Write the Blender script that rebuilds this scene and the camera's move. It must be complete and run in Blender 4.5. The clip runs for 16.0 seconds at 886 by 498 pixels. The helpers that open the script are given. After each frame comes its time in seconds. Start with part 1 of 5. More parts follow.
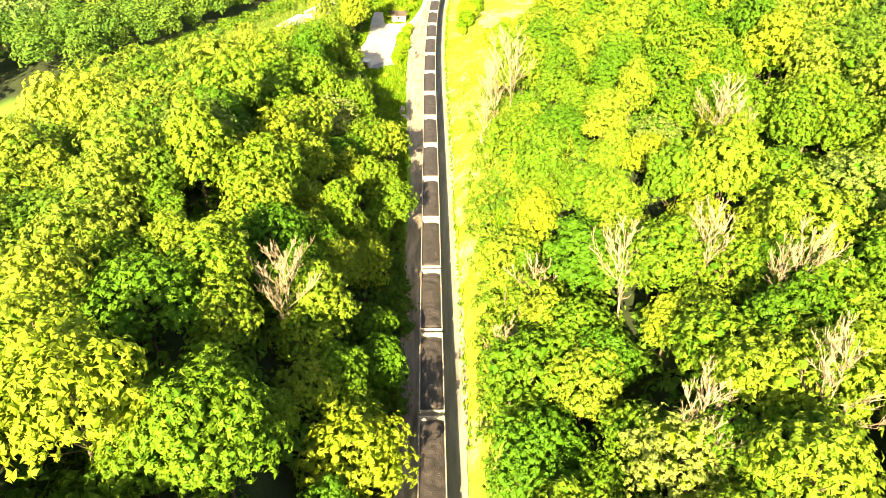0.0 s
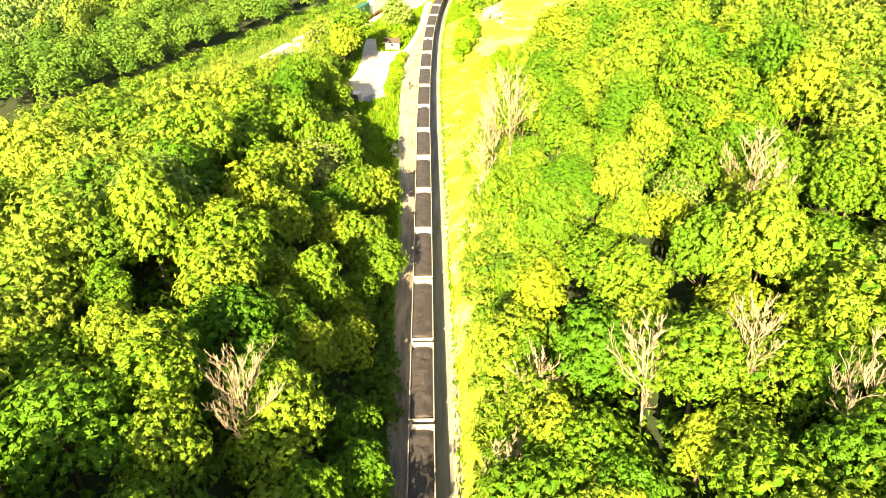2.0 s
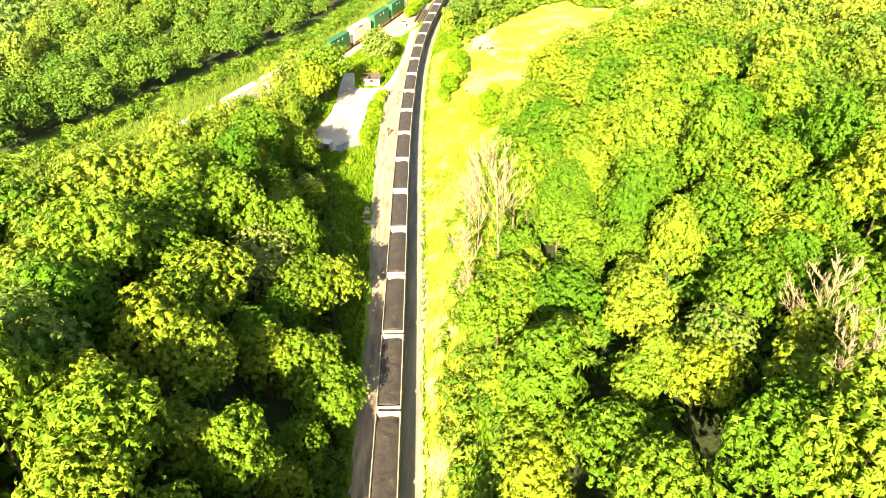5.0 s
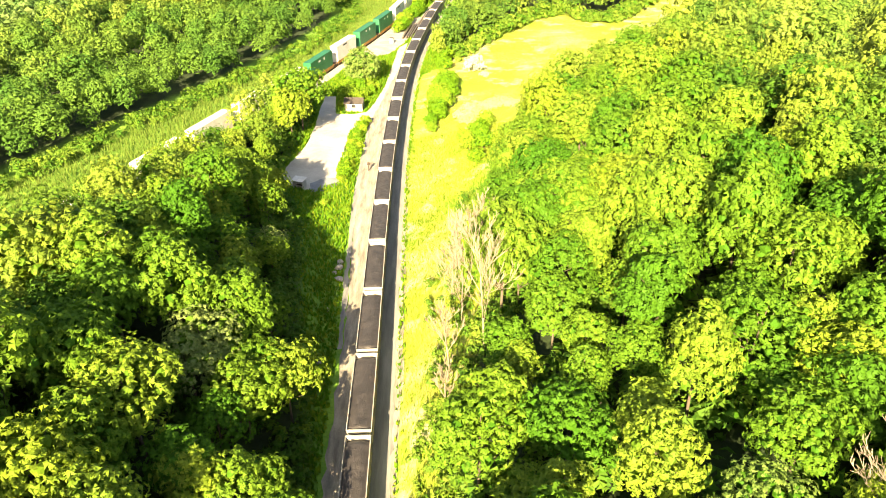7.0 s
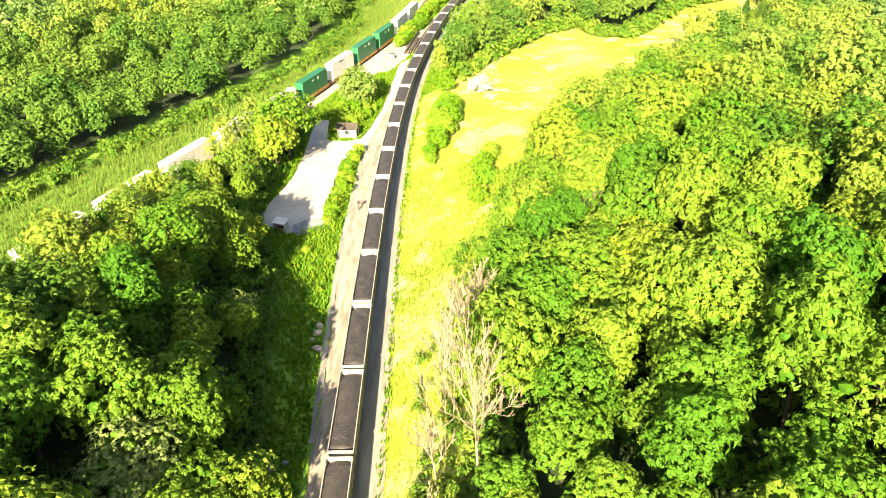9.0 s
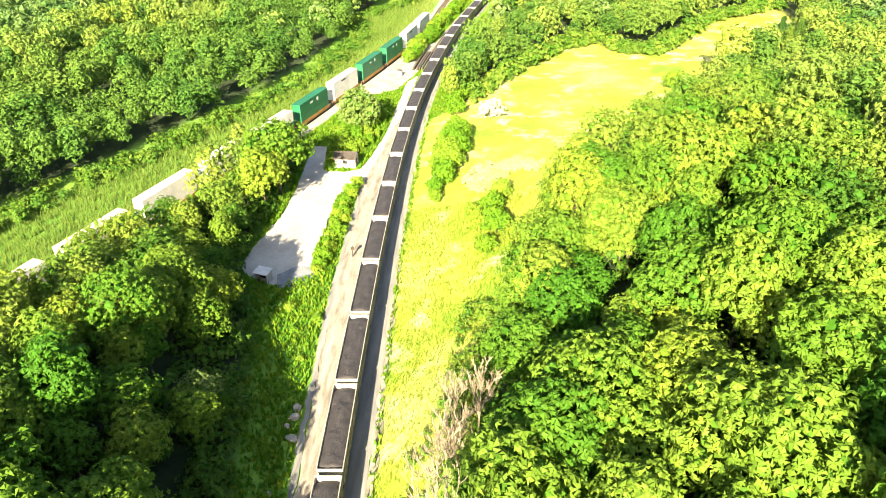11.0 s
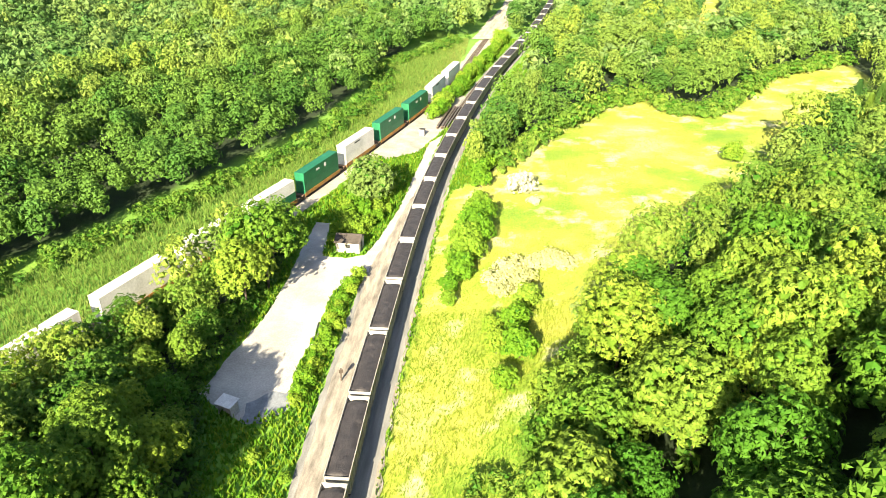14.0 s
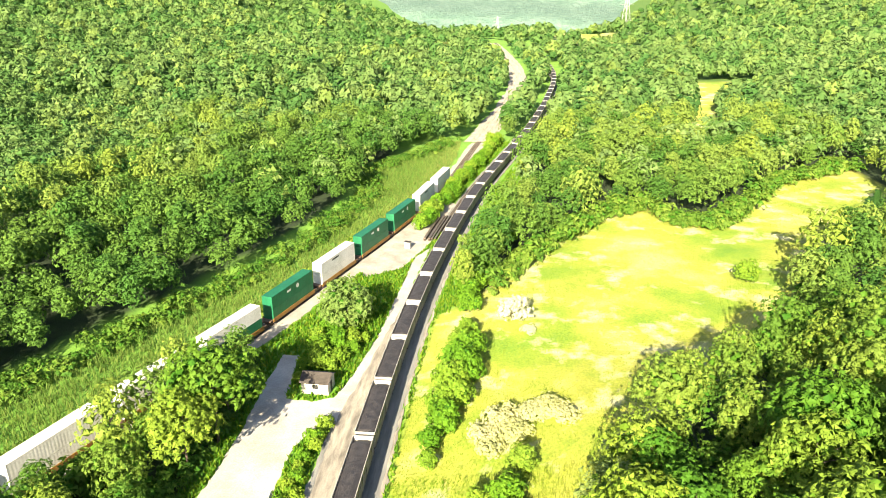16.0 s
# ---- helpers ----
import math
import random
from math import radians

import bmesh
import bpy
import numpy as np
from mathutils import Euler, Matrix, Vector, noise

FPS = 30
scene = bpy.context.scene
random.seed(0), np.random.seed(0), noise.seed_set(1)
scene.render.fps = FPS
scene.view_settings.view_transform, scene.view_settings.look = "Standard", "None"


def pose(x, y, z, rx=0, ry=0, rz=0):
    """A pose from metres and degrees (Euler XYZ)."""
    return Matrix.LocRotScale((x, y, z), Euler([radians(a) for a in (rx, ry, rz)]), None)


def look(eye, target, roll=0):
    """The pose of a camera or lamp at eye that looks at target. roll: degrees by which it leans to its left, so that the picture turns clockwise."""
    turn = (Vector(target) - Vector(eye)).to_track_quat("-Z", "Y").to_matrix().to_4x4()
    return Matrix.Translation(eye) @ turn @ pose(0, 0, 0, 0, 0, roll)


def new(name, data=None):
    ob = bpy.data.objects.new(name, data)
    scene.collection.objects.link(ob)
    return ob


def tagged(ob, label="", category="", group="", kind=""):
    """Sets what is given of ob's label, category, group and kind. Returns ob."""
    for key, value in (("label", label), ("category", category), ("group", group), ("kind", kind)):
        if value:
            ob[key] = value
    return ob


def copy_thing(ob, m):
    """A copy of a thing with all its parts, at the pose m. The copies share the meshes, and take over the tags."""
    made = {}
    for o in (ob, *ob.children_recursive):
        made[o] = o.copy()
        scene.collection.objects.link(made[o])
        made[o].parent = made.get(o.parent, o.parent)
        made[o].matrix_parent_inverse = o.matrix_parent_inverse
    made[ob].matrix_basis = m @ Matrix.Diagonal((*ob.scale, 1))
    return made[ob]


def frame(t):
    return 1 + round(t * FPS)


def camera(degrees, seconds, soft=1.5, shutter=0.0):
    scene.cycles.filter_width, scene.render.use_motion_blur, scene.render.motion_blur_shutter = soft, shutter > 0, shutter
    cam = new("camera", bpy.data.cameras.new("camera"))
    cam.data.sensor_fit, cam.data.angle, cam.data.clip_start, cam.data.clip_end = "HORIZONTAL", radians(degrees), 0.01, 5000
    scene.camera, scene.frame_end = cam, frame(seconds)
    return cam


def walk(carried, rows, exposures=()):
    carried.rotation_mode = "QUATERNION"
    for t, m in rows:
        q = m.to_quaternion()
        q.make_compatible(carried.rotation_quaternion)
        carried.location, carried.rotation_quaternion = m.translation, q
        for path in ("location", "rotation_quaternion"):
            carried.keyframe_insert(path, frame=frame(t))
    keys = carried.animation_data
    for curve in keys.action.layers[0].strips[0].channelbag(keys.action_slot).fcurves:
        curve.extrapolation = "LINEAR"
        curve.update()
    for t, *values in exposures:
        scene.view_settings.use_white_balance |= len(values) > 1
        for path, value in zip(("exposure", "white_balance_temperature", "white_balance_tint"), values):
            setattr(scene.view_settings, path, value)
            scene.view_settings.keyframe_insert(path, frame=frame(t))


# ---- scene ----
cam = camera(64.3, 16.0, soft=0.5)
METRES, EYE, TILT, LEAN, TURN = 152.0, 70.0, -33.0, 0.0, 0.0
ROWS = [
    (0.0, 0.0, 0.0, 0.0, -0.0, 0.0, 0.0),
    (0.5, 0.0011, 0.018, 0.0113, 0.04, 0.09, 0.11),
    (1.0, 0.0029, 0.0387, 0.0242, 0.04, 0.36, 0.22),
    (1.5, 0.0052, 0.0611, 0.0384, 0.05, 0.9, 0.32),
    (2.0, 0.0078, 0.0852, 0.0537, 0.03, 1.16, 0.38),
    (2.5, 0.0109, 0.1101, 0.0702, 0.03, 1.27, 0.52),
    (3.0, 0.0142, 0.1356, 0.0867, -0.02, 1.36, 0.62),
    (3.5, 0.0186, 0.1613, 0.1034, -0.01, 1.5, 0.71),
    (4.0, 0.0234, 0.1875, 0.1204, -0.02, 1.65, 0.78),
    (6.5, 0.0497, 0.3225, 0.2076, -0.1, 2.11, 1.03),
    (7.0, 0.0549, 0.3493, 0.2255, -0.13, 2.15, 1.07),
    (7.5, 0.0596, 0.3764, 0.2432, -0.16, 2.19, 1.07),
    (8.0, 0.0638, 0.4035, 0.261, 0.08, 2.21, 0.9),
    (8.5, 0.0678, 0.4304, 0.2788, 0.35, 2.24, 0.73),
    (9.0, 0.0718, 0.4573, 0.2962, 0.58, 2.25, 0.56),
    (11.5, 0.0879, 0.5904, 0.3824, 2.79, 2.37, -1.04),
    (12.0, 0.0908, 0.617, 0.4001, 4.14, 2.36, -2.01),
    (12.5, 0.0941, 0.6441, 0.4178, 4.53, 2.36, -2.28),
    (13.0, 0.0967, 0.6709, 0.4355, 4.48, 2.36, -2.26),
    (13.5, 0.0991, 0.6978, 0.454, 4.44, 2.81, -2.25),
    (14.0, 0.1012, 0.7249, 0.4715, 4.38, 4.65, -2.27),
    (14.5, 0.1034, 0.7514, 0.4893, 4.33, 6.44, -2.24),
    (15.0, 0.1053, 0.7787, 0.507, 4.27, 8.28, -2.25),
    (15.5, 0.1071, 0.8059, 0.5244, 4.23, 10.12, -2.22),
    (16.0, 0.1093, 0.8327, 0.5417, 4.21, 11.9, -2.2),
]
walk(cam, [(t, pose(0, 0, EYE, TILT, LEAN, TURN) @ pose(METRES * x, METRES * y, METRES * z, 90 + pitch, roll, yaw)) for t, x, y, z, yaw, pitch, roll in ROWS],
     exposures=[(0.0, 2.95, 9400, 10), (4.0, 2.87, 9100, 10), (8.0, 2.68, 7900, 10), (12.0, 2.57, 6700, 10), (16.0, 2.24, 6500, 10)])

# ---- light: low sun from behind and to the left of the flight line ----
SUN_AZ, SUN_EL = math.atan2(-0.21, -0.978), radians(26.5)
sun = new("sun", bpy.data.lights.new("sun", "SUN"))
sun.data.energy, sun.data.angle, sun.data.color = 5.0, radians(0.6), (1.0, 0.86, 0.60)
sun.matrix_world = look((0, 0, 0), (-math.sin(SUN_AZ) * math.cos(SUN_EL), -math.cos(SUN_AZ) * math.cos(SUN_EL), -math.sin(SUN_EL)))
world = bpy.data.worlds.new("world")
scene.world = world
world.use_nodes = True
wn = world.node_tree
sky = wn.nodes.new("ShaderNodeTexSky")
sky.sky_type, sky.sun_disc, sky.sun_elevation, sky.sun_rotation = "NISHITA", False, SUN_EL, SUN_AZ
sky.dust_density = 2.0
wn.nodes["Background"].inputs["Strength"].default_value = 0.05
wn.links.new(sky.outputs["Color"], wn.nodes["Background"].inputs["Color"])


# ---- materials ----
class Mat:
    """A small builder of node materials."""

    def __init__(self, name, rough=0.8, metal=0.0):
        self.m = bpy.data.materials.new(name)
        self.m.use_nodes = True
        self.t = self.m.node_tree
        self.b = self.t.nodes["Principled BSDF"]
        self.b.inputs["Roughness"].default_value = rough
        self.b.inputs["Metallic"].default_value = metal
        self.pos = None

    def node(self, kind, **inputs):
        n = self.t.nodes.new(kind)
        for key, value in inputs.items():
            n.inputs[key].default_value = value
        return n

    def link(self, a, b):
        self.t.links.new(a, b)

    def coords(self, world_space):
        if world_space:
            return self.node("ShaderNodeNewGeometry").outputs["Position"]
        return self.node("ShaderNodeTexCoord").outputs["Object"]

    def noise(self, scale, detail=4.0, world_space=True, stretch=None):
        n = self.node("ShaderNodeTexNoise", Scale=scale, Detail=detail, Roughness=0.6)
        c = self.coords(world_space)
        if stretch:
            s = self.node("ShaderNodeMapping", Scale=stretch)
            self.link(c, s.inputs["Vector"])
            c = s.outputs["Vector"]
        self.link(c, n.inputs["Vector"])
        return n.outputs["Fac"]

    def ramp(self, fac, stops):
        r = self.node("ShaderNodeValToRGB")
        while len(r.color_ramp.elements) < len(stops):
            r.color_ramp.elements.new(0.5)
        for e, (p, c) in zip(r.color_ramp.elements, stops):
            e.position, e.color = p, (*c, 1)
        self.link(fac, r.inputs["Fac"])
        return r.outputs["Color"]

    def mix(self, fac, a, b, kind="MIX"):
        n = self.node("ShaderNodeMixRGB")
        n.blend_type = kind
        for key, v in (("Fac", fac), ("Color1", a), ("Color2", b)):
            if hasattr(v, "is_output"):
                self.link(v, n.inputs[key])
            else:
                n.inputs[key].default_value = v if key == "Fac" else (*v, 1)
        return n.outputs["Color"]

    def attribute(self, name):
        n = self.node("ShaderNodeAttribute")
        n.attribute_name = name
        return n.outputs["Fac"]

    def colour(self, c):
        self.link(c, self.b.inputs["Base Color"])
        return self

    def bump(self, fac, strength=0.4, distance=0.1):
        n = self.node("ShaderNodeBump", Strength=strength, Distance=distance)
        self.link(fac, n.inputs["Height"])
        self.link(n.outputs["Normal"], self.b.inputs["Normal"])
        return self


def surface(name, c1, c2, scale=1.0, rough=0.8, metal=0.0, fine=8.0, bump=0.3, distance=0.05, world_space=False, stretch=None):
    """A two-tone surface with coarse stains and fine grain."""
    k = Mat(name, rough, metal)
    coarse = k.noise(scale, 5, world_space, stretch)
    grain = k.noise(scale * fine, 3, world_space)
    a = k.ramp(coarse, [(0.32, c1), (0.68, c2)])
    g = k.ramp(grain, [(0.3, (0.7, 0.7, 0.7)), (0.7, (1.0, 1.0, 1.0))])
    k.colour(k.mix(1.0, a, g, "MULTIPLY"))
    k.bump(grain, bump, distance)
    return k.m


def foliage(name, dark, light, pale, joined=False, through_leaf=0.30):
    """Leaves: tone differs from leaf to leaf and from tree to tree, and light shines through."""
    k = Mat(name, 0.65)
    leaf = k.node("ShaderNodeNewGeometry").outputs["Random Per Island"]
    if joined:
        tree = k.attribute("tint")
    else:
        tree = k.node("ShaderNodeObjectInfo").outputs["Random"]
    sunny = tuple(0.7 * a + 0.3 * b for a, b in zip(pale, (0.23, 0.31, 0.02)))
    base = k.ramp(tree, [(0.0, dark), (0.45, light), (0.85, pale), (1.0, sunny)])
    patch = k.noise(0.35, 2)
    base = k.mix(1.0, base, k.ramp(patch, [(0.35, (0.9, 0.92, 0.95)), (0.65, (1.06, 1.04, 1.0))]), "MULTIPLY")
    base = k.mix(1.0, base, k.ramp(leaf, [(0.0, (0.82, 0.85, 0.8)), (0.6, (1.0, 1.0, 1.0)), (1.0, (1.15, 1.1, 1.05))]), "MULTIPLY")
    k.colour(base)
    k.b.inputs["Specular IOR Level"].default_value = 0.12
    tr = k.node("ShaderNodeBsdfTranslucent")
    k.link(base, tr.inputs["Color"])
    mixer = k.node("ShaderNodeMixShader", Fac=through_leaf)
    k.link(k.b.outputs["BSDF"], mixer.inputs[1])
    k.link(tr.outputs["BSDF"], mixer.inputs[2])
    out = mixer.outputs["Shader"]
    k.link(out, k.t.nodes["Material Output"].inputs["Surface"])
    return k.m


LEAF_DARK, LEAF_MID, LEAF_PALE = (0.046, 0.143, 0.012), (0.096, 0.194, 0.019), (0.158, 0.245, 0.030)
LEAVES = foliage("leaves", LEAF_DARK, LEAF_MID, LEAF_PALE)
# Crown cores: leaf tones set darker, painting the shade inside the crowns.
CORE = foliage("shaded_inner_leaves", LEAF_DARK, LEAF_DARK, LEAF_MID)
CORE_WOOD = foliage("shaded_inner_leaves_wood", LEAF_DARK, LEAF_DARK, LEAF_MID, joined=True)
LEAVES_WOOD = foliage("leaves_wood", (0.046, 0.126, 0.016), (0.093, 0.182, 0.023), (0.160, 0.238, 0.036), joined=True)
# Far leaves are paler and bluer: distance haze mixed into their colour.
LEAVES_FAR_HAZED = foliage("haze_tinted_far_leaves", (0.054, 0.140, 0.034), (0.098, 0.190, 0.050), (0.150, 0.236, 0.074), joined=True, through_leaf=0.35)
# Tones between the near leaves and the hazed far ones, easing the step.
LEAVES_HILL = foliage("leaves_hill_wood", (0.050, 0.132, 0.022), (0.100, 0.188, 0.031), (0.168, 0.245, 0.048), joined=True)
LEAVES_SILVER = foliage("leaves_silver", (0.11, 0.19, 0.04), (0.15, 0.23, 0.06), (0.18, 0.25, 0.08))
LEAVES_PINE = foliage("needles", (0.02, 0.07, 0.02), (0.03, 0.09, 0.025), (0.04, 0.10, 0.02), through_leaf=0.1)
LEAVES_SHRUB = foliage("shrub_leaves", (0.085, 0.21, 0.013), (0.125, 0.25, 0.017), (0.18, 0.285, 0.03))
BLOSSOM = foliage("blossom", (0.42, 0.44, 0.34), (0.50, 0.51, 0.40), (0.55, 0.55, 0.45))
LEAVES_DRY = foliage("dry_leaves", (0.40, 0.42, 0.18), (0.45, 0.46, 0.22), (0.50, 0.50, 0.27))
GRASS = foliage("grass_blades", (0.08, 0.23, 0.016), (0.20, 0.31, 0.026), (0.36, 0.37, 0.07), joined=True, through_leaf=0.5)
REED = foliage("reeds", (0.08, 0.16, 0.025), (0.13, 0.20, 0.04), (0.21, 0.25, 0.07), joined=True)
BARK = surface("bark", (0.07, 0.055, 0.04), (0.14, 0.11, 0.08), 1.5, 0.9, stretch=(1, 1, 0.2))
DEADWOOD = surface("dead_wood", (0.19, 0.155, 0.11), (0.34, 0.29, 0.215), 1.2, 0.85, stretch=(1, 1, 0.2))
GRAVEL = surface("pale_gravel", (0.33, 0.315, 0.295), (0.52, 0.50, 0.47), 0.16, 0.9, fine=22, bump=0.5, world_space=True)
GREYSTONE = surface("grey_crushed_stone", (0.15, 0.17, 0.20), (0.25, 0.275, 0.31), 0.5, 0.9, fine=12, bump=0.6, world_space=True)
DIRT = surface("dusty_track_dirt", (0.15, 0.135, 0.118), (0.42, 0.385, 0.33), 0.9, 0.95, fine=7, bump=0.5, world_space=True, stretch=(1, 0.16, 1))
BALLAST = surface("coal_stained_ballast", (0.16, 0.162, 0.16), (0.30, 0.30, 0.29), 0.9, 0.9, fine=8, bump=0.7, world_space=True, stretch=(1, 0.12, 1))
PALEBALLAST = surface("pale_ballast", (0.27, 0.245, 0.215), (0.46, 0.43, 0.385), 0.25, 0.9, fine=18, bump=0.6, world_space=True)
COAL = surface("coal", (0.024, 0.022, 0.025), (0.058, 0.052, 0.054), 0.7, 0.6, fine=9, bump=0.9, distance=0.12, world_space=True)
STEEL_PALE = surface("grey_painted_steel", (0.13, 0.125, 0.12), (0.28, 0.27, 0.26), 0.5, 0.55, fine=10, bump=0.08)
STEEL_RIM = surface("weathered_grey_steel", (0.26, 0.245, 0.23), (0.46, 0.44, 0.41), 0.7, 0.6, fine=8, bump=0.08)
STEEL_RUST = surface("rusty_steel", (0.10, 0.055, 0.035), (0.22, 0.14, 0.10), 0.9, 0.8, fine=8, bump=0.2)
STEEL_DARK = surface("dark_steel", (0.03, 0.03, 0.03), (0.07, 0.06, 0.055), 1.0, 0.6, 0.3, bump=0.1)
RAIL = surface("rail_steel", (0.16, 0.11, 0.08), (0.30, 0.26, 0.23), 0.8, 0.45, 0.6, bump=0.05)
TIMBER = surface("dark_timber", (0.035, 0.026, 0.02), (0.09, 0.07, 0.055), 0.8, 0.9, bump=0.3)
GREENPAINT = surface("green_container_paint", (0.006, 0.10, 0.045), (0.012, 0.155, 0.07), 0.35, 0.5, fine=14, bump=0.05)
WHITEPAINT = surface("white_container_paint", (0.62, 0.61, 0.58), (0.80, 0.79, 0.77), 0.3, 0.5, fine=14, bump=0.05)
YELLOWPAINT = surface("yellow_paint", (0.16, 0.075, 0.02), (0.34, 0.18, 0.03), 0.6, 0.55, bump=0.05)
PLASTER = surface("cream_render", (0.55, 0.50, 0.42), (0.72, 0.67, 0.58), 0.6, 0.85, bump=0.15)
ROOFING = surface("weathered_grey_shingle", (0.04, 0.034, 0.03), (0.085, 0.072, 0.064), 0.7, 0.9, bump=0.4)
ROOFTIN = surface("white_sheet_roof", (0.62, 0.62, 0.62), (0.78, 0.78, 0.77), 0.6, 0.5, bump=0.05)
GLASS = surface("dark_window_glass", (0.02, 0.025, 0.03), (0.04, 0.045, 0.05), 1.0, 0.08, bump=0.0)
ROCK = surface("pale_limestone", (0.26, 0.25, 0.22), (0.48, 0.46, 0.43), 0.8, 0.9, bump=0.6)
GALVANISED = surface("galvanised_steel", (0.42, 0.43, 0.44), (0.58, 0.59, 0.60), 0.5, 0.45, 0.4, bump=0.03)


def ground_material():
    k = Mat("ground_cover", 0.95)
    # Forest floor near-black: shade of the gaps between trees is in the colour.
    shaded_litter = k.ramp(k.noise(0.3, 5), [(0.3, (0.006, 0.016, 0.003)), (0.7, (0.018, 0.040, 0.006))])
    broad = k.noise(0.045, 4)
    lush = k.ramp(broad, [(0.30, (0.14, 0.27, 0.018)), (0.42, (0.23, 0.32, 0.026)), (0.54, (0.36, 0.37, 0.055)), (0.66, (0.47, 0.45, 0.16))])
    fine = k.noise(2.2, 4)
    lush = k.mix(1.0, lush, k.ramp(fine, [(0.3, (0.62, 0.70, 0.6)), (0.7, (1.12, 1.05, 1.0))]), "MULTIPLY")
    bloom = k.ramp(k.noise(0.13, 6), [(0.53, (0, 0, 0)), (0.66, (1, 1, 1))])
    lush = k.mix(bloom, lush, (0.52, 0.49, 0.27))
    verge = k.ramp(k.noise(0.12, 4), [(0.3, (0.10, 0.26, 0.025)), (0.7, (0.19, 0.35, 0.04))])
    verge = k.mix(1.0, verge, k.ramp(fine, [(0.3, (0.62, 0.70, 0.6)), (0.7, (1.12, 1.05, 1.0))]), "MULTIPLY")
    c = k.mix(k.attribute("verge"), shaded_litter, verge)
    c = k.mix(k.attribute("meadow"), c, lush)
    k.colour(c)
    k.bump(fine, 0.6, 0.25)
    return k.m


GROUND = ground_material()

# ---- lie of the land ----
COAL_Y = [-200, 30, 85, 116, 149, 183, 215, 240, 259, 275, 291, 307, 322, 338, 354, 370, 386, 410, 439, 467, 512, 554, 618, 659, 697, 745, 798, 830, 960, 1300]
COAL_X = [1.8, -0.8, -1.8, -2.3, -2.9, -3.6, -3.9, -3.7, -3.35, -2.75, -1.9, -0.7, 0.8, 2.65, 4.65, 6.9, 9.4, 14.0, 20.0, 26.0, 33.5, 40.0, 48.0, 52.3, 54.0, 53.6, 52.0, 50.0, 40.0, 10.0]
MIX_Y = [-200, 120, 180, 227, 248, 279, 297, 318, 340, 361, 400, 485, 521, 564, 631, 688, 767, 860, 972, 1300]
MIX_X = [-205, -91, -69.5, -53.2, -45.8, -34.6, -29.0, -22.4, -15.8, -10.0, -2.5, 8.0, 13.0, 19.0, 25.5, 28.0, 25.5, 18.0, 6.0, -40.0]
STEP = np.arange(-200, 1300.1, 1.0)


def smooth_line(ys, xs, width=9):
    v = np.interp(STEP, ys, xs)
    kernel = np.exp(-np.linspace(-2, 2, 2 * width + 1) ** 2)
    return np.convolve(np.pad(v, width, mode="edge"), kernel / kernel.sum(), mode="valid")


COAL_LINE, MIX_LINE = smooth_line(COAL_Y, COAL_X), smooth_line(MIX_Y, MIX_X)


def coal_x(y):
    return np.interp(y, STEP, COAL_LINE)


def mix_x(y):
    return np.interp(y, STEP, MIX_LINE)


# edge of the far wood, beyond the container line
WOOD_Y = [-200, 200, 222, 254, 268, 287, 307, 329, 350, 382, 395, 412, 430, 445, 485, 564, 631, 688, 767, 860, 1000, 1300]
WOOD_X = [-250, -102.5, -91.5, -76, -68.5, -60.5, -51, -43, -37, -30.5, -33, -38, -30, -18, -5, 6, 14, 17, 14, 6, -8, -60]
# edges of the near woods either side of the coal line
BANK_Y = [-50, 60, 100, 130, 150, 170, 190, 200, 215, 232, 255, 272]
BANK_X = [-6.6, -6.3, -6.9, -10.2, -14.3, -17.5, -21, -25, -30, -29, -28.5, -30]
HILL_Y = [-50, 50, 85, 120, 135, 150, 168, 182, 195, 205, 214, 221, 231, 245, 254, 275, 301, 326, 345, 380]
HILL_X = [5.0, 5.6, 7.2, 9.2, 13, 16, 17, 18, 20, 22, 25, 29, 34, 45, 60, 68, 84, 103, 117, 142]

# height above the coal line: right side by distance from it, at some places along it
R_D = [0, 5, 8, 15, 25, 43, 60, 120]
R_Y = [-50, 130, 150, 195, 230, 280, 350]
R_Z = [[0, 0.2, 4, 12, 17, 22, 27, 33], [0, 0.2, 4, 12, 18, 22, 27, 33], [0, 0.2, 2, 8, 14, 19, 26, 33], [0, 0.2, 0.8, 2, 5.5, 15, 22, 30],
       [0, 0.2, 0.8, 2, 4, 8.5, 15, 24], [0, 0.2, 0.8, 2.6, 3.5, 4, 4, 8], [0, 0.2, 0.6, 1.8, 2.5, 3, 3.2, 5]]
L_D = [0, 6.5, 9, 18, 28, 38, 53, 78]
L_Y = [-50, 62, 85, 105, 135, 175, 198, 206]
L_Z = [[0, 0.1, 3, 16, 19, 19, 16, 9], [0, 0.1, 3, 15, 19, 19, 16, 9], [0, 0.1, 2, 12, 17, 18, 15, 7], [0, 0.1, 1, 9, 13, 15, 13, 5],
       [0, 0.0, 0.4, 5, 11, 11, 8, 2], [0, 0, 0, 3, 7, 6, 3, 0], [0, 0, 0, 0.6, 2, 1.5, 0, 0], [0, 0, 0, 0, 0, 0, 0, 0]]


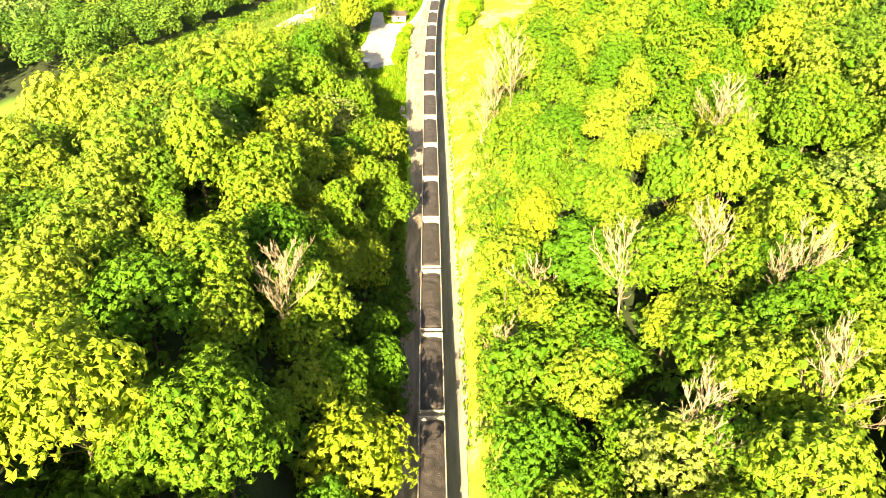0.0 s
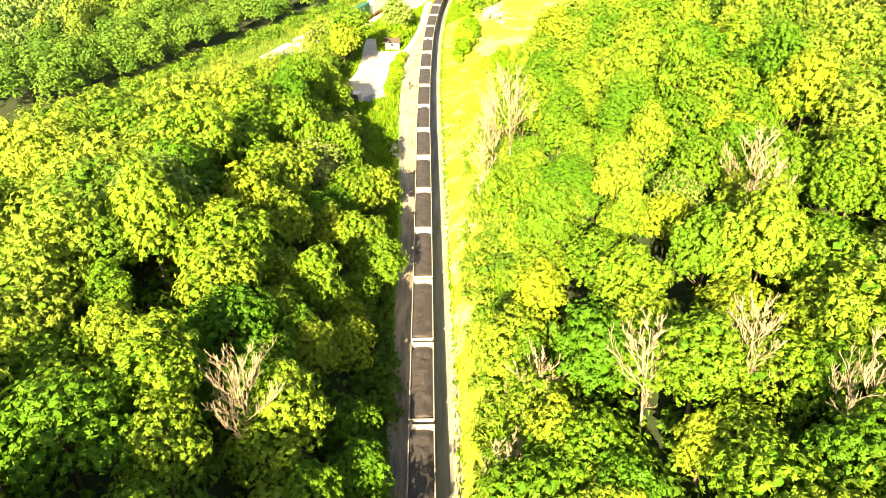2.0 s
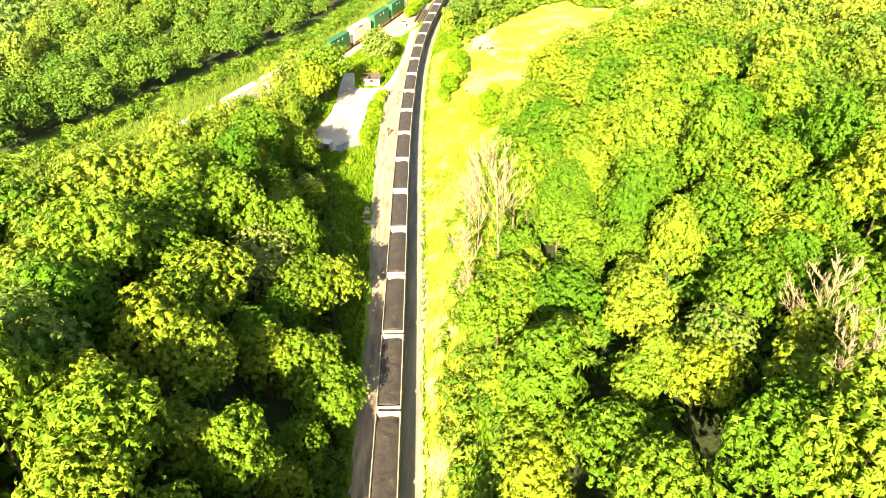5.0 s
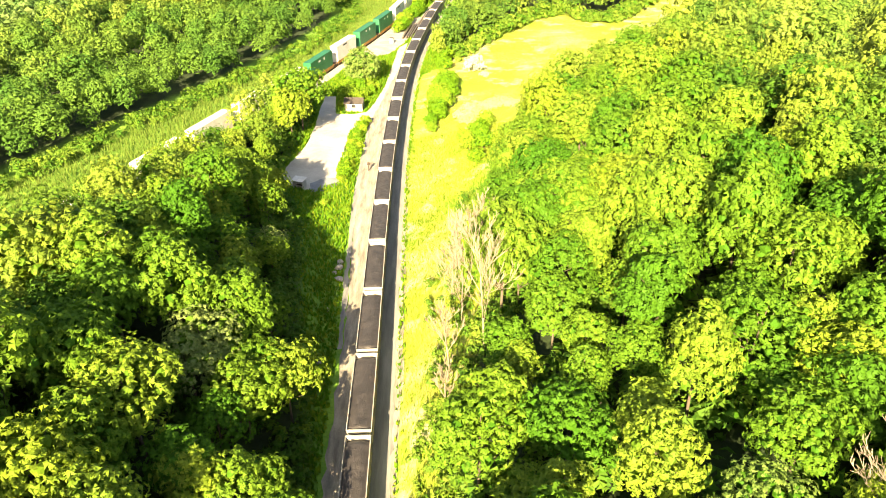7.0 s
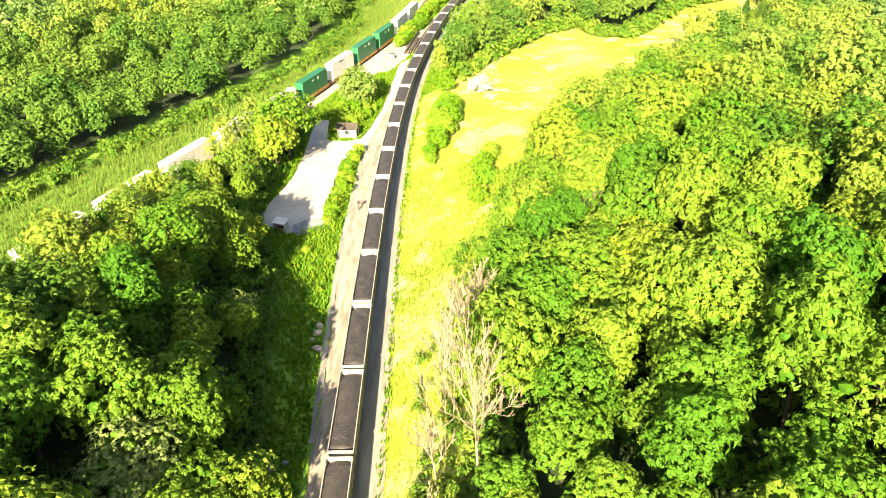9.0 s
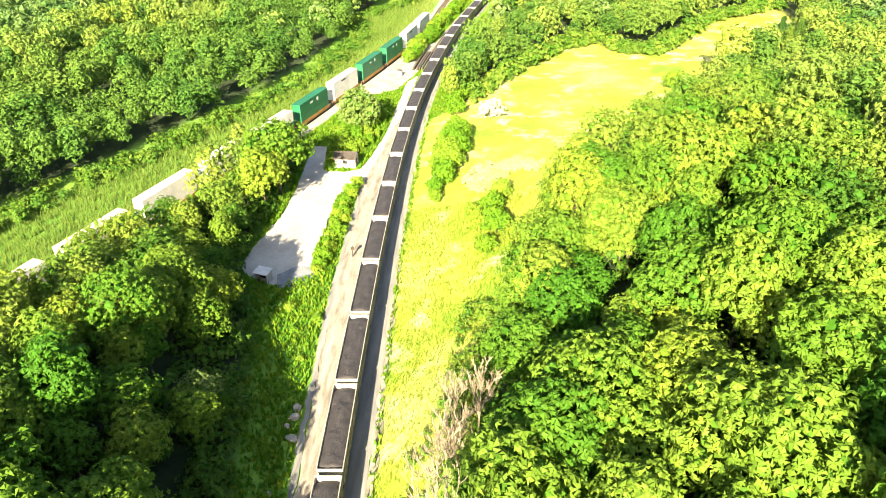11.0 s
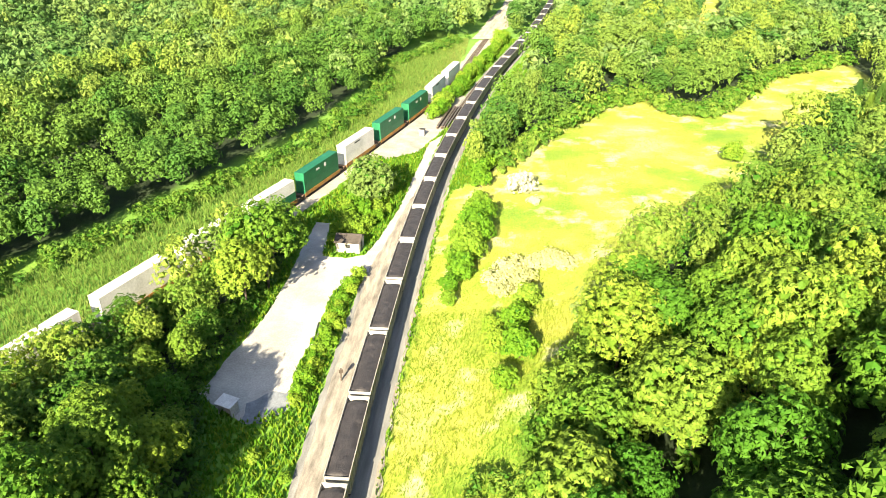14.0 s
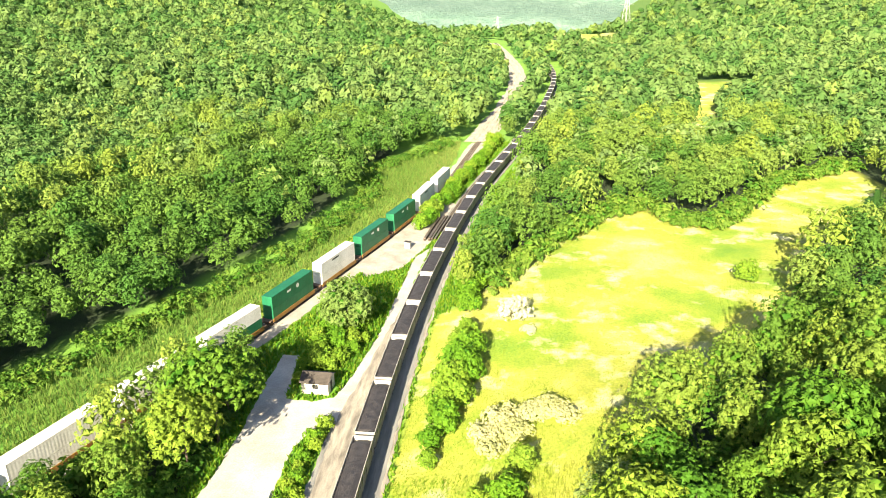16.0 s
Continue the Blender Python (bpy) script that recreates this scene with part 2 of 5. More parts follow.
def table(d, y, ds, ys, zs):
    """Heights between the places of a table."""
    zs = np.array(zs, float)
    d, y = np.clip(d, ds[0], ds[-1]), np.clip(y, ys[0], ys[-1])
    j = np.clip(np.searchsorted(ys, y, side="right") - 1, 0, len(ys) - 2)
    i = np.clip(np.searchsorted(ds, d, side="right") - 1, 0, len(ds) - 2)
    ds, ys = np.array(ds, float), np.array(ys, float)
    u, v = (d - ds[i]) / (ds[i + 1] - ds[i]), (y - ys[j]) / (ys[j + 1] - ys[j])
    v = v * v * (3 - 2 * v)
    return (zs[j, i] * (1 - u) + zs[j, i + 1] * u) * (1 - v) + (zs[j + 1, i] * (1 - u) + zs[j + 1, i + 1] * u) * v


def rise(v, a, b):
    w = np.clip((v - a) / (b - a), 0, 1)
    return w * w * (3 - 2 * w)


def land(x, y):
    """Height of the ground."""
    x, y = np.asarray(x, float), np.asarray(y, float)
    d = x - coal_x(y)
    z = np.where(d >= 0, table(d, y, R_D, R_Y, R_Z), table(-d, y, L_D, L_Y, L_Z))
    e = np.interp(y, WOOD_Y, WOOD_X) - x
    z = z + np.where(e > 0, 0.025 * np.minimum(e, 80) + 0.075 * np.clip(e - 80, 0, 900), 0) * rise(e, 0, 40)
    z = z + rise(y, 760, 1500) * rise(x, 210, 900) * 95
    z = z - rise(y, 1050, 1950) * 120 * (1 - rise(x, 210, 800)) * (1 - rise(-x, 120, 700)) + rise(np.abs(x - 200), 500, 1600) * 90
    far = rise(y, 420, 900) * rise(np.abs(d), 30, 90) + rise(e, 30, 90)
    z = z + np.clip(far, 0, 1) * (3.0 * np.sin(x * 0.021 + 1.3) * np.sin(y * 0.017) + 1.5 * np.sin(x * 0.05 + y * 0.043))
    return z


def land_at(x, y):
    return float(land(x, y))


def meadow_at(x, y):
    """1 on the open hay meadow and the sunny verge, 0 elsewhere."""
    x, y = np.asarray(x, float), np.asarray(y, float)
    edge = np.interp(y, HILL_Y, HILL_X)
    d = x - coal_x(y)
    far_side = np.interp(x, [0, 12, 25, 46, 62, 66, 79, 90, 107, 137, 145], [285, 292, 318, 351, 362, 346, 343, 358, 385, 404, 404])
    m = rise(edge - x, -1.5, 2.5) * rise(d, 4.0, 5.5) * rise(far_side - y, -7, -3)
    patch = rise(x - (100 + (y - 480) * 0.25), 0, 6) * rise((100 + (y - 480) * 0.25) + 18 + rise(y, 555, 590) * 24 - x, 0, 6) * rise(y, 446, 460) * rise(640 - y, 0, 12)
    pale = rise(40 - np.hypot(x - 112, (y - 1100) * 0.20), 0, 10) + rise(20 - np.hypot(x + 126, (y - 800) * 0.24), 0, 6) + rise(17 - np.hypot(x + 52, (y - 945) * 0.18), 0, 6)
    return np.clip(m + patch + pale, 0, 1)


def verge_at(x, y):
    """1 on open green grass; about half under far woods, lightening their gaps."""
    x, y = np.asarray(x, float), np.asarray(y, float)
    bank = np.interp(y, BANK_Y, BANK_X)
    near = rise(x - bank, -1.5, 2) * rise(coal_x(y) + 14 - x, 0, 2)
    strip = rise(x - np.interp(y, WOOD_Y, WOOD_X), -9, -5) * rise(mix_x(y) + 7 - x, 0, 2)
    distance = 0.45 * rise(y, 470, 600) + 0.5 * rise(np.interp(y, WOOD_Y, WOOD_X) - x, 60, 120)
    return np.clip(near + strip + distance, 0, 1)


# ---- mesh helpers ----
from mathutils.geometry import tessellate_polygon


def mesh_of(name, verts, faces, material, smooth=False):
    me = bpy.data.meshes.new(name)
    me.from_pydata([tuple(v) for v in verts], [], [tuple(f) for f in faces])
    for m in material if isinstance(material, (list, tuple)) else [material]:
        me.materials.append(m)
    if smooth:
        me.polygons.foreach_set("use_smooth", np.ones(len(me.polygons), bool))
    me.update()
    return me


def mesh_fast(name, verts, faces, material, smooth=False, second=None):
    """A mesh from arrays whose faces all have the same number of corners."""
    me = bpy.data.meshes.new(name)
    n, k = faces.shape
    me.vertices.add(len(verts))
    me.vertices.foreach_set("co", np.ascontiguousarray(verts, np.float32).ravel())
    me.loops.add(n * k)
    me.loops.foreach_set("vertex_index", np.ascontiguousarray(faces, np.int32).ravel())
    me.polygons.add(n)
    me.polygons.foreach_set("loop_start", np.arange(0, n * k, k, dtype=np.int32))
    me.materials.append(material)
    if second is not None:
        me.materials.append(second[0])
        me.polygons.foreach_set("material_index", second[1].astype(np.int32))
    me.polygons.foreach_set("use_smooth", np.full(n, smooth))
    me.update(calc_edges=True)
    return me


def bm_mesh(name, bm, material, smooth=False):
    me = bpy.data.meshes.new(name)
    bmesh.ops.recalc_face_normals(bm, faces=bm.faces)
    bm.to_mesh(me)
    bm.free()
    me.materials.append(material)
    if smooth:
        me.polygons.foreach_set("use_smooth", np.ones(len(me.polygons), bool))
    return me


def part(name, data, parent, label="", at=None):
    """Links a mesh as one part under a thing or a part."""
    ob = new(name, data)
    ob.parent = parent
    if at is not None:
        ob.matrix_basis = at
    return tagged(ob, label)


def box(bm, x0, x1, y0, y1, z0, z1, bevel=0.0):
    """Adds a box, with worn edges where bevel is given."""
    vs = [bm.verts.new((x, y, z)) for z in (z0, z1) for y in (y0, y1) for x in (x0, x1)]
    fs = [bm.faces.new([vs[i] for i in q]) for q in ((0, 2, 3, 1), (4, 5, 7, 6), (0, 1, 5, 4), (2, 6, 7, 3), (0, 4, 6, 2), (1, 3, 7, 5))]
    if bevel:
        bmesh.ops.bevel(bm, geom=list({e for f in fs for e in f.edges}), offset=bevel, segments=1, affect="EDGES")


def box_mesh(name, material, *sizes, bevel=0.0):
    bm = bmesh.new()
    box(bm, *sizes, bevel=bevel)
    return bm_mesh(name, bm, material)


def tube(bm, a, b, ra, rb, sides=6):
    """Adds a tapered round bar from a to b."""
    a, b = Vector(a), Vector(b)
    q = (b - a).to_track_quat("Z", "Y")
    rings = []
    for c, r in ((a, ra), (b, rb)):
        rings.append([bm.verts.new(c + q @ Vector((r * math.cos(2 * math.pi * i / sides), r * math.sin(2 * math.pi * i / sides), 0))) for i in range(sides)])
    for i in range(sides):
        j = (i + 1) % sides
        bm.faces.new((rings[0][i], rings[0][j], rings[1][j], rings[1][i]))
    bm.faces.new(rings[1])
    bm.faces.new(rings[0][::-1])


# ---- ground: one sheet out to the horizon ----
def spread(core, reach, growth=1.22):
    """Grid lines: the core as it is, then wider and wider steps out to the reach."""
    out, step, v = [], core[-1] - core[-2], core[-1]
    while v < reach:
        step *= growth
        v += step
        out.append(v)
    return out


core_x = np.concatenate([np.arange(-160, -48, 4.0), np.arange(-48, 48, 1.25), np.arange(48, 165, 4.0)])
core_y = np.concatenate([np.arange(-20, 30, 5.0), np.arange(30, 360, 1.8), np.arange(360, 700, 5.0)])
gx = np.array([-v for v in spread(core_x[::-1] * -1, 4200)][::-1] + list(core_x) + spread(core_x, 4200))
gy = np.array([-v for v in spread(core_y[::-1] * -1, 1200)][::-1] + list(core_y) + spread(core_y, 4600))
GX, GY = np.meshgrid(gx, gy)
GZ = land(GX, GY)
rough_ground = 0.10 * np.sin(GX * 1.7 + 3 * np.sin(GY * 0.31)) * np.sin(GY * 1.3 + GX * 0.2)
GZ = GZ + rough_ground * np.where(np.abs(GX - coal_x(GY)) > 8, 1, 0) * meadow_at(GX, GY) - 0.05
nx, ny = len(gx), len(gy)
idx = np.arange(nx * ny).reshape(ny, nx)
quads = np.stack([idx[:-1, :-1], idx[:-1, 1:], idx[1:, 1:], idx[1:, :-1]], -1).reshape(-1, 4)
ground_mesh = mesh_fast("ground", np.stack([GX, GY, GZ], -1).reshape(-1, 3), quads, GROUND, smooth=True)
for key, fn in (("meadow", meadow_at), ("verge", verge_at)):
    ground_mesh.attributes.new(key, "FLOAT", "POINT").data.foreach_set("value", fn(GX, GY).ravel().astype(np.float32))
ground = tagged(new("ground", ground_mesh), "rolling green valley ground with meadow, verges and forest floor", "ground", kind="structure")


def ribbon(name, xs_of, y0, y1, left, right, lift, material, label, category, step=2.0, ragged=0.35, crown=0.0, shoulder=0.0):
    """A strip laid along a line, with ragged edges and worn unevenness."""
    ys = np.arange(y0, y1, step)
    rng = np.random.default_rng(len(name) + int(abs(y0)))
    l = left(ys) if callable(left) else np.full(len(ys), left)
    r = right(ys) if callable(right) else np.full(len(ys), right)
    l = xs_of(ys) + l + ragged * (rng.random(len(ys)) - 0.5) * 2
    r = xs_of(ys) + r + ragged * (rng.random(len(ys)) - 0.5) * 2
    cols = np.array([0, 0.12, 0.3, 0.5, 0.7, 0.88, 1])
    X = l[:, None] * (1 - cols) + r[:, None] * cols
    Y = np.repeat(ys[:, None], len(cols), 1)
    Z = land(X, Y) + lift + crown * np.array([-shoulder, 0.8, 1, 1, 1, 0.8, -shoulder]) + 0.02 * rng.random(X.shape)
    n, m = X.shape
    i = np.arange(n * m).reshape(n, m)
    q = np.stack([i[:-1, :-1], i[:-1, 1:], i[1:, 1:], i[1:, :-1]], -1).reshape(-1, 4)
    return tagged(new(name, mesh_fast(name, np.stack([X, Y, Z], -1).reshape(-1, 3), q, material, True)), label, category, kind="structure")


def zero(y):
    return np.zeros_like(np.asarray(y, float))


ribbon("dirt_road", coal_x, -60, 345, lambda y: np.interp(y, [0, 86, 122, 157, 200, 215, 234, 250, 300, 345], [-4.6, -4.6, -4.4, -4.5, -6.2, -6.5, -6.7, -6.8, -3.2, -3.0]), -1.2, 0.06, DIRT, "dusty pale dirt service strip beside the coal track", "dirt road", ragged=0.3)
ribbon("track_bed", coal_x, -60, 900, lambda y: np.where(y > 345, -2.4, -1.9), lambda y: np.interp(y, [0, 90, 140, 215, 270, 340, 400], [4.6, 4.3, 4.2, 4.3, 3.8, 3.6, 2.6]), 0.07, BALLAST, "dark coal-stained ballast under the loaded train", "ballast", ragged=0.25, crown=0.10)
ribbon("road_shoulder", coal_x, 60, 340, lambda y: np.interp(y, [60, 90, 140, 215, 270, 340], [4.3, 4.1, 4.0, 4.2, 3.7, 3.4]), lambda y: np.interp(y, [60, 90, 140, 180, 215, 340], [4.9, 4.9, 5.2, 5.0, 4.7, 3.8]), 0.12, DIRT, "narrow pale dust edge along the dark ballast", "dirt edge", step=1.5, ragged=0.35)
ribbon("ditch", coal_x, 150, 252, lambda y: np.interp(y, [150, 200, 234, 252], [-5.2, -6.9, -7.3, -7.5]), lambda y: np.interp(y, [150, 200, 234, 252], [-4.5, -6.0, -6.4, -6.7]), 0.09, BALLAST, "narrow grey muddy ditch along the service strip", "ditch", step=1.5, ragged=0.2)
ribbon("siding_bed", lambda y: coal_x(y) - 4.0, 345, 480, -2.0, 1.6, 0.06, BALLAST, "grey ballast of the second track beside the coal train", "ballast", ragged=0.3, crown=0.08)
ribbon("container_track_bed", mix_x, 30, 470, -3.2, 4.6, 0.06, PALEBALLAST, "pale ballast under the container train", "ballast", ragged=0.5, crown=0.15)
ribbon("far_track_bed", mix_x, 470, 1000, -6.5, 6.5, 0.08, PALEBALLAST, "broad pale double track bed curving into the woods", "ballast", step=4, ragged=0.8, crown=0.15)


def flat_patch(name, outline, z, material, label, category):
    bm = bmesh.new()
    pts = []
    rng = random.Random(len(outline))
    for k, a in enumerate(outline):
        b = outline[(k + 1) % len(outline)]
        n = max(1, int(math.hypot(b[0] - a[0], b[1] - a[1]) / 0.9))
        for i in range(n):
            u = i / n
            pts.append((a[0] + (b[0] - a[0]) * u + rng.uniform(-0.22, 0.22), a[1] + (b[1] - a[1]) * u + rng.uniform(-0.22, 0.22)))
    vs = [bm.verts.new((x, y, z)) for x, y in pts]
    for tri in tessellate_polygon([[Vector((x, y, 0)) for x, y in pts]]):
        f = bm.faces.new([vs[i] for i in tri])
        f.normal_update()
        if f.normal.z < 0:
            f.normal_flip()
    me = bpy.data.meshes.new(name)
    bm.to_mesh(me)
    bm.free()
    me.materials.append(material)
    return tagged(new(name, me), label, category, kind="structure")


YARD = [(-21, 206.5), (-14.6, 210.5), (-16.4, 218), (-15.8, 226), (-15.6, 234), (-15.8, 242), (-13.5, 247.5), (-11.5, 249.6), (-8, 250.4),
                           (-6.2, 252), (-5.8, 262), (-5.6, 275), (-4.9, 292), (-4.2, 312), (-2.4, 334), (-6, 326), (-7.4, 300), (-8.3, 282), (-10.6, 265), (-12.4, 257.5),
                           (-16, 256), (-20.8, 256.6), (-21.6, 262), (-22.6, 272), (-26, 272), (-26.2, 262), (-25.6, 247), (-26, 233), (-28.2, 222), (-29.5, 212)]
LOADING = [(-8.5, 318), (-3.2, 336), (1.0, 356), (3.5, 372), (-1, 378), (-6.5, 366), (-10.5, 350), (-15.5, 334), (-20, 318), (-17, 312)]
flat_patch("gravel_yard", YARD,
           0.045, GRAVEL, "sunlit pale gravel yard and drive beside the railway", "gravel yard")
flat_patch("stone_spread", [(-21, 206.2), (-17.5, 206.4), (-14.8, 210), (-15.6, 213.2), (-18.6, 213.6), (-21.4, 210.5)], 0.075, GREYSTONE, "patch of grey crushed stone on the gravel yard", "crushed stone")
flat_patch("loading_area", LOADING, 0.05, PALEBALLAST, "bare pale ballast yard between the two tracks", "yard")


def inside(outline, xs, ys):
    """Which points lie within an outline."""
    odd = np.zeros(len(xs), bool)
    for (x0, y0), (x1, y1) in zip(outline, outline[1:] + outline[:1]):
        if y0 != y1:
            odd ^= ((ys < y0) != (ys < y1)) & (xs < x0 + (x1 - x0) * (ys - y0) / (y1 - y0))
    return odd


# ---- coal train ----
def coal_car_meshes(rng):
    """Body, load and running gear of one open-topped coal car, 16.2 m over its couplers, lying along y."""
    L, W, top, floor = 7.6, 1.6, 3.75, 1.05
    bm = bmesh.new()
    t = 0.11
    box(bm, -W, -W + t, -L, L, floor, top)
    box(bm, W - t, W, -L, L, floor, top)
    for s in (-1, 1):
        for k in range(11):
            y = -L + 0.7 + k * (2 * L - 1.4) / 10
            box(bm, s * W if s > 0 else -W - 0.09, W + 0.09 if s > 0 else -W, y - 0.07, y + 0.07, floor, top - 0.1)
    side = bm_mesh("side_wall", bm, STEEL_PALE)
    bm = bmesh.new()
    box(bm, -W + t, W - t, L - t, L, floor, top)
    ends = bm_mesh("end_wall", bm, STEEL_RIM)
    bm = bmesh.new()
    for s in (-1, 1):
        box(bm, s * W - 0.065, s * W + 0.055, -L - 0.06, L + 0.06, top + 0.002, top + 0.12, 0.02)
        box(bm, -W + 0.065, W - 0.065, s * L - 0.10, s * L + 0.10, top + 0.002, top + 0.12, 0.02)
    rim = bm_mesh("top_rim", bm, STEEL_RIM)
    bm = bmesh.new()
    box(bm, -W + t, W - t, -L + t, L - t, floor, floor + 0.12)
    box(bm, -0.35, 0.35, -8.0, 8.0, floor - 0.35, floor - 0.004)
    floor_mesh = bm_mesh("underframe", bm, STEEL_DARK)
    loads = []
    for seed in range(5):
        r = random.Random(seed)
        nxs, nys = 13, 53
        vs, fs = [], []
        cut = r.uniform(1.1, 1.9)
        for j in range(nys):
            y = -L + t + 0.02 + (2 * L - 2 * t - 0.04) * j / (nys - 1)
            for i in range(nxs):
                x = (-W + t + 0.02) + 2 * (W - t - 0.02) * i / (nxs - 1)
                u = abs(x) / W
                z = top - 0.28 + 0.42 * (1 - u ** 2.2)
                z -= 0.75 * max(0, 1 - (L - y) / cut) ** 1.3 + 0.75 * max(0, 1 - (L + y) / (cut * 0.4)) ** 1.3
                z += 0.10 * noise.noise((x * 0.9, y * 0.45, seed * 9.1)) + 0.10 * noise.noise((x * 2.6, y * 1.6, seed * 5.3)) + 0.05 * noise.noise((x * 5, y * 5, seed))
                vs.append((x, y, z))
        for j in range(nys - 1):
            for i in range(nxs - 1):
                a = j * nxs + i
                fs.append((a, a + 1, a + nxs + 1, a + nxs))
        loads.append(mesh_of("coal_load", vs, fs, COAL, True))
    bm = bmesh.new()
    box(bm, -1.5, 1.5, L + 0.004, 7.95, floor - 0.1, floor + 0.02)
    platform = bm_mesh("end_platform", bm, STEEL_DARK)
    bm = bmesh.new()
    for s in (-1, 1):
        box(bm, s * 0.95 - 0.08, s * 0.95 + 0.08, -1.2, 1.2, 0.42, 0.68, 0.04)
    box(bm, -0.95, 0.95, -0.25, 0.25, 0.42, 0.7)
    bogie = bm_mesh("bogie", bm, STEEL_RUST)
    bm = bmesh.new()
    for s in (-1, 1):
        tube(bm, (s * 0.66, 0, 0.53), (s * 0.80, 0, 0.53), 0.45, 0.45, 14)
    tube(bm, (-0.66, 0, 0.53), (0.66, 0, 0.53), 0.08, 0.08, 8)
    wheelset = bm_mesh("wheelset", bm, STEEL_DARK)
    coupler = box_mesh("coupler", STEEL_RUST, -0.12, 0.12, 7.6, 8.1, 0.72, 0.98, bevel=0.02)
    return side, ends, rim, floor_mesh, loads, platform, bogie, wheelset, coupler


def coal_car(meshes, load):
    side, ends, rim, floor_mesh, loads, platform, bogie, wheelset, coupler = meshes
    car = new("coal_car")
    part("side_wall", side, car, "ribbed weathered grey steel side walls")
    part("top_rim", rim, car)
    part("underframe", floor_mesh, car)
    part("coal_load", loads[load], car, "heaped dark coal load")
    for s in (-1, 1):
        b = part("bogie", bogie, car, "rusty wheel truck", pose(0, s * 5.6, 0))
        for w in (-1, 1):
            part("wheelset", wheelset, b, at=pose(0, w * 0.88, 0))
        part("end_wall", ends, car, at=pose(0, 0, 0, 0, 0, 0 if s > 0 else 180))
        part("end_platform", platform, car, at=pose(0, 0, 0, 0, 0, 0 if s > 0 else 180))
        part("coupler", coupler, car, at=pose(0, 0, 0, 0, 0, 0 if s > 0 else 180))
    return tagged(car, "open-topped pale grey steel coal car heaped with dark coal", "railway car", "coal train")


def along(fn, y0, s):
    """The place and heading s metres along a line from where it crosses y0."""
    y, left = y0, abs(s)
    sign = 1 if s > 0 else -1
    while left > 0:
        step = min(1.0, left)
        slope = (float(fn(y + 0.5)) - float(fn(y - 0.5)))
        y += sign * step / math.hypot(1, slope)
        left -= step
    slope = float(fn(y + 4)) - float(fn(y - 4))
    return float(fn(y)), y, -math.degrees(math.atan2(slope, 8))


car_meshes = coal_car_meshes(random.Random(1))
masters = [coal_car(car_meshes, k) for k in range(5)]
used = [False] * 5
pick = random.Random(4)
for k in range(-14, 40):
    x, y, turn = along(coal_x, 200.9, k * 16.2)
    m = pose(x, y, 0.42, 0, 0, turn)
    which = pick.randrange(5)
    if not used[which]:
        masters[which].matrix_basis, used[which] = m, True
    else:
        copy_thing(masters[which], m)


# ---- rails and ties ----
def rail_line(name, fn, y0, y1, lift, label, tie=None):
    """Two rails on a row of ties."""
    ys = np.arange(y0, y1, 3.0)
    line = new(name)
    for s in (-1, 1):
        vs, fs = [], []
        for y in ys:
            x = float(fn(y)) + s * 0.72
            z = land_at(x, y) + lift
            for dx, dz in ((-0.06, 0), (0.06, 0), (0.04, 0.16), (-0.04, 0.16)):
                vs.append((x + dx, y, z + dz))
        for k in range(len(ys) - 1):
            for i in range(4):
                a, b = 4 * k + i, 4 * k + (i + 1) % 4
                fs.append((a, b, b + 4, a + 4))
        part("rail", mesh_of("rail", vs, fs, RAIL), line)
    vs, fs = [], []
    for k, y in enumerate(np.arange(y0, y1, 0.6 if y1 - y0 < 500 else 1.2)):
        x = float(fn(y))
        z = land_at(x, y) + lift - 0.14
        o = len(vs)
        for dz in (0, 0.15):
            for dx, dy in ((-1.3, -0.12), (1.3, -0.12), (1.3, 0.12), (-1.3, 0.12)):
                vs.append((x + dx, y + dy, z + dz))
        fs += [(o + 4, o + 5, o + 6, o + 7), (o, o + 1, o + 5, o + 4), (o + 2, o + 3, o + 7, o + 6), (o + 1, o + 2, o + 6, o + 5), (o + 3, o, o + 4, o + 7)]
    tagged(part("ties", mesh_of("ties", vs, fs, tie or TIMBER), line), kind="stuff")
    return tagged(line, label, "railway track", kind="structure")


rail_line("coal_track", coal_x, -60, 900, 0.25, "rusty steel rails on dark timber ties under the coal train")
rail_line("siding_track", lambda y: coal_x(y) - 4.0, 345, 480, 0.22, "second track of rusty rails on timber ties")
rail_line("container_track", mix_x, 60, 470, 0.28, "rails and ties under the container train")
rail_line("far_track", lambda y: mix_x(y) - 2.5, 470, 960, 0.30, "far curving railway track on pale ties", DIRT)
rail_line("far_track_second", lambda y: mix_x(y) + 2.5, 470, 960, 0.30, "second far curving railway track on pale ties", DIRT)


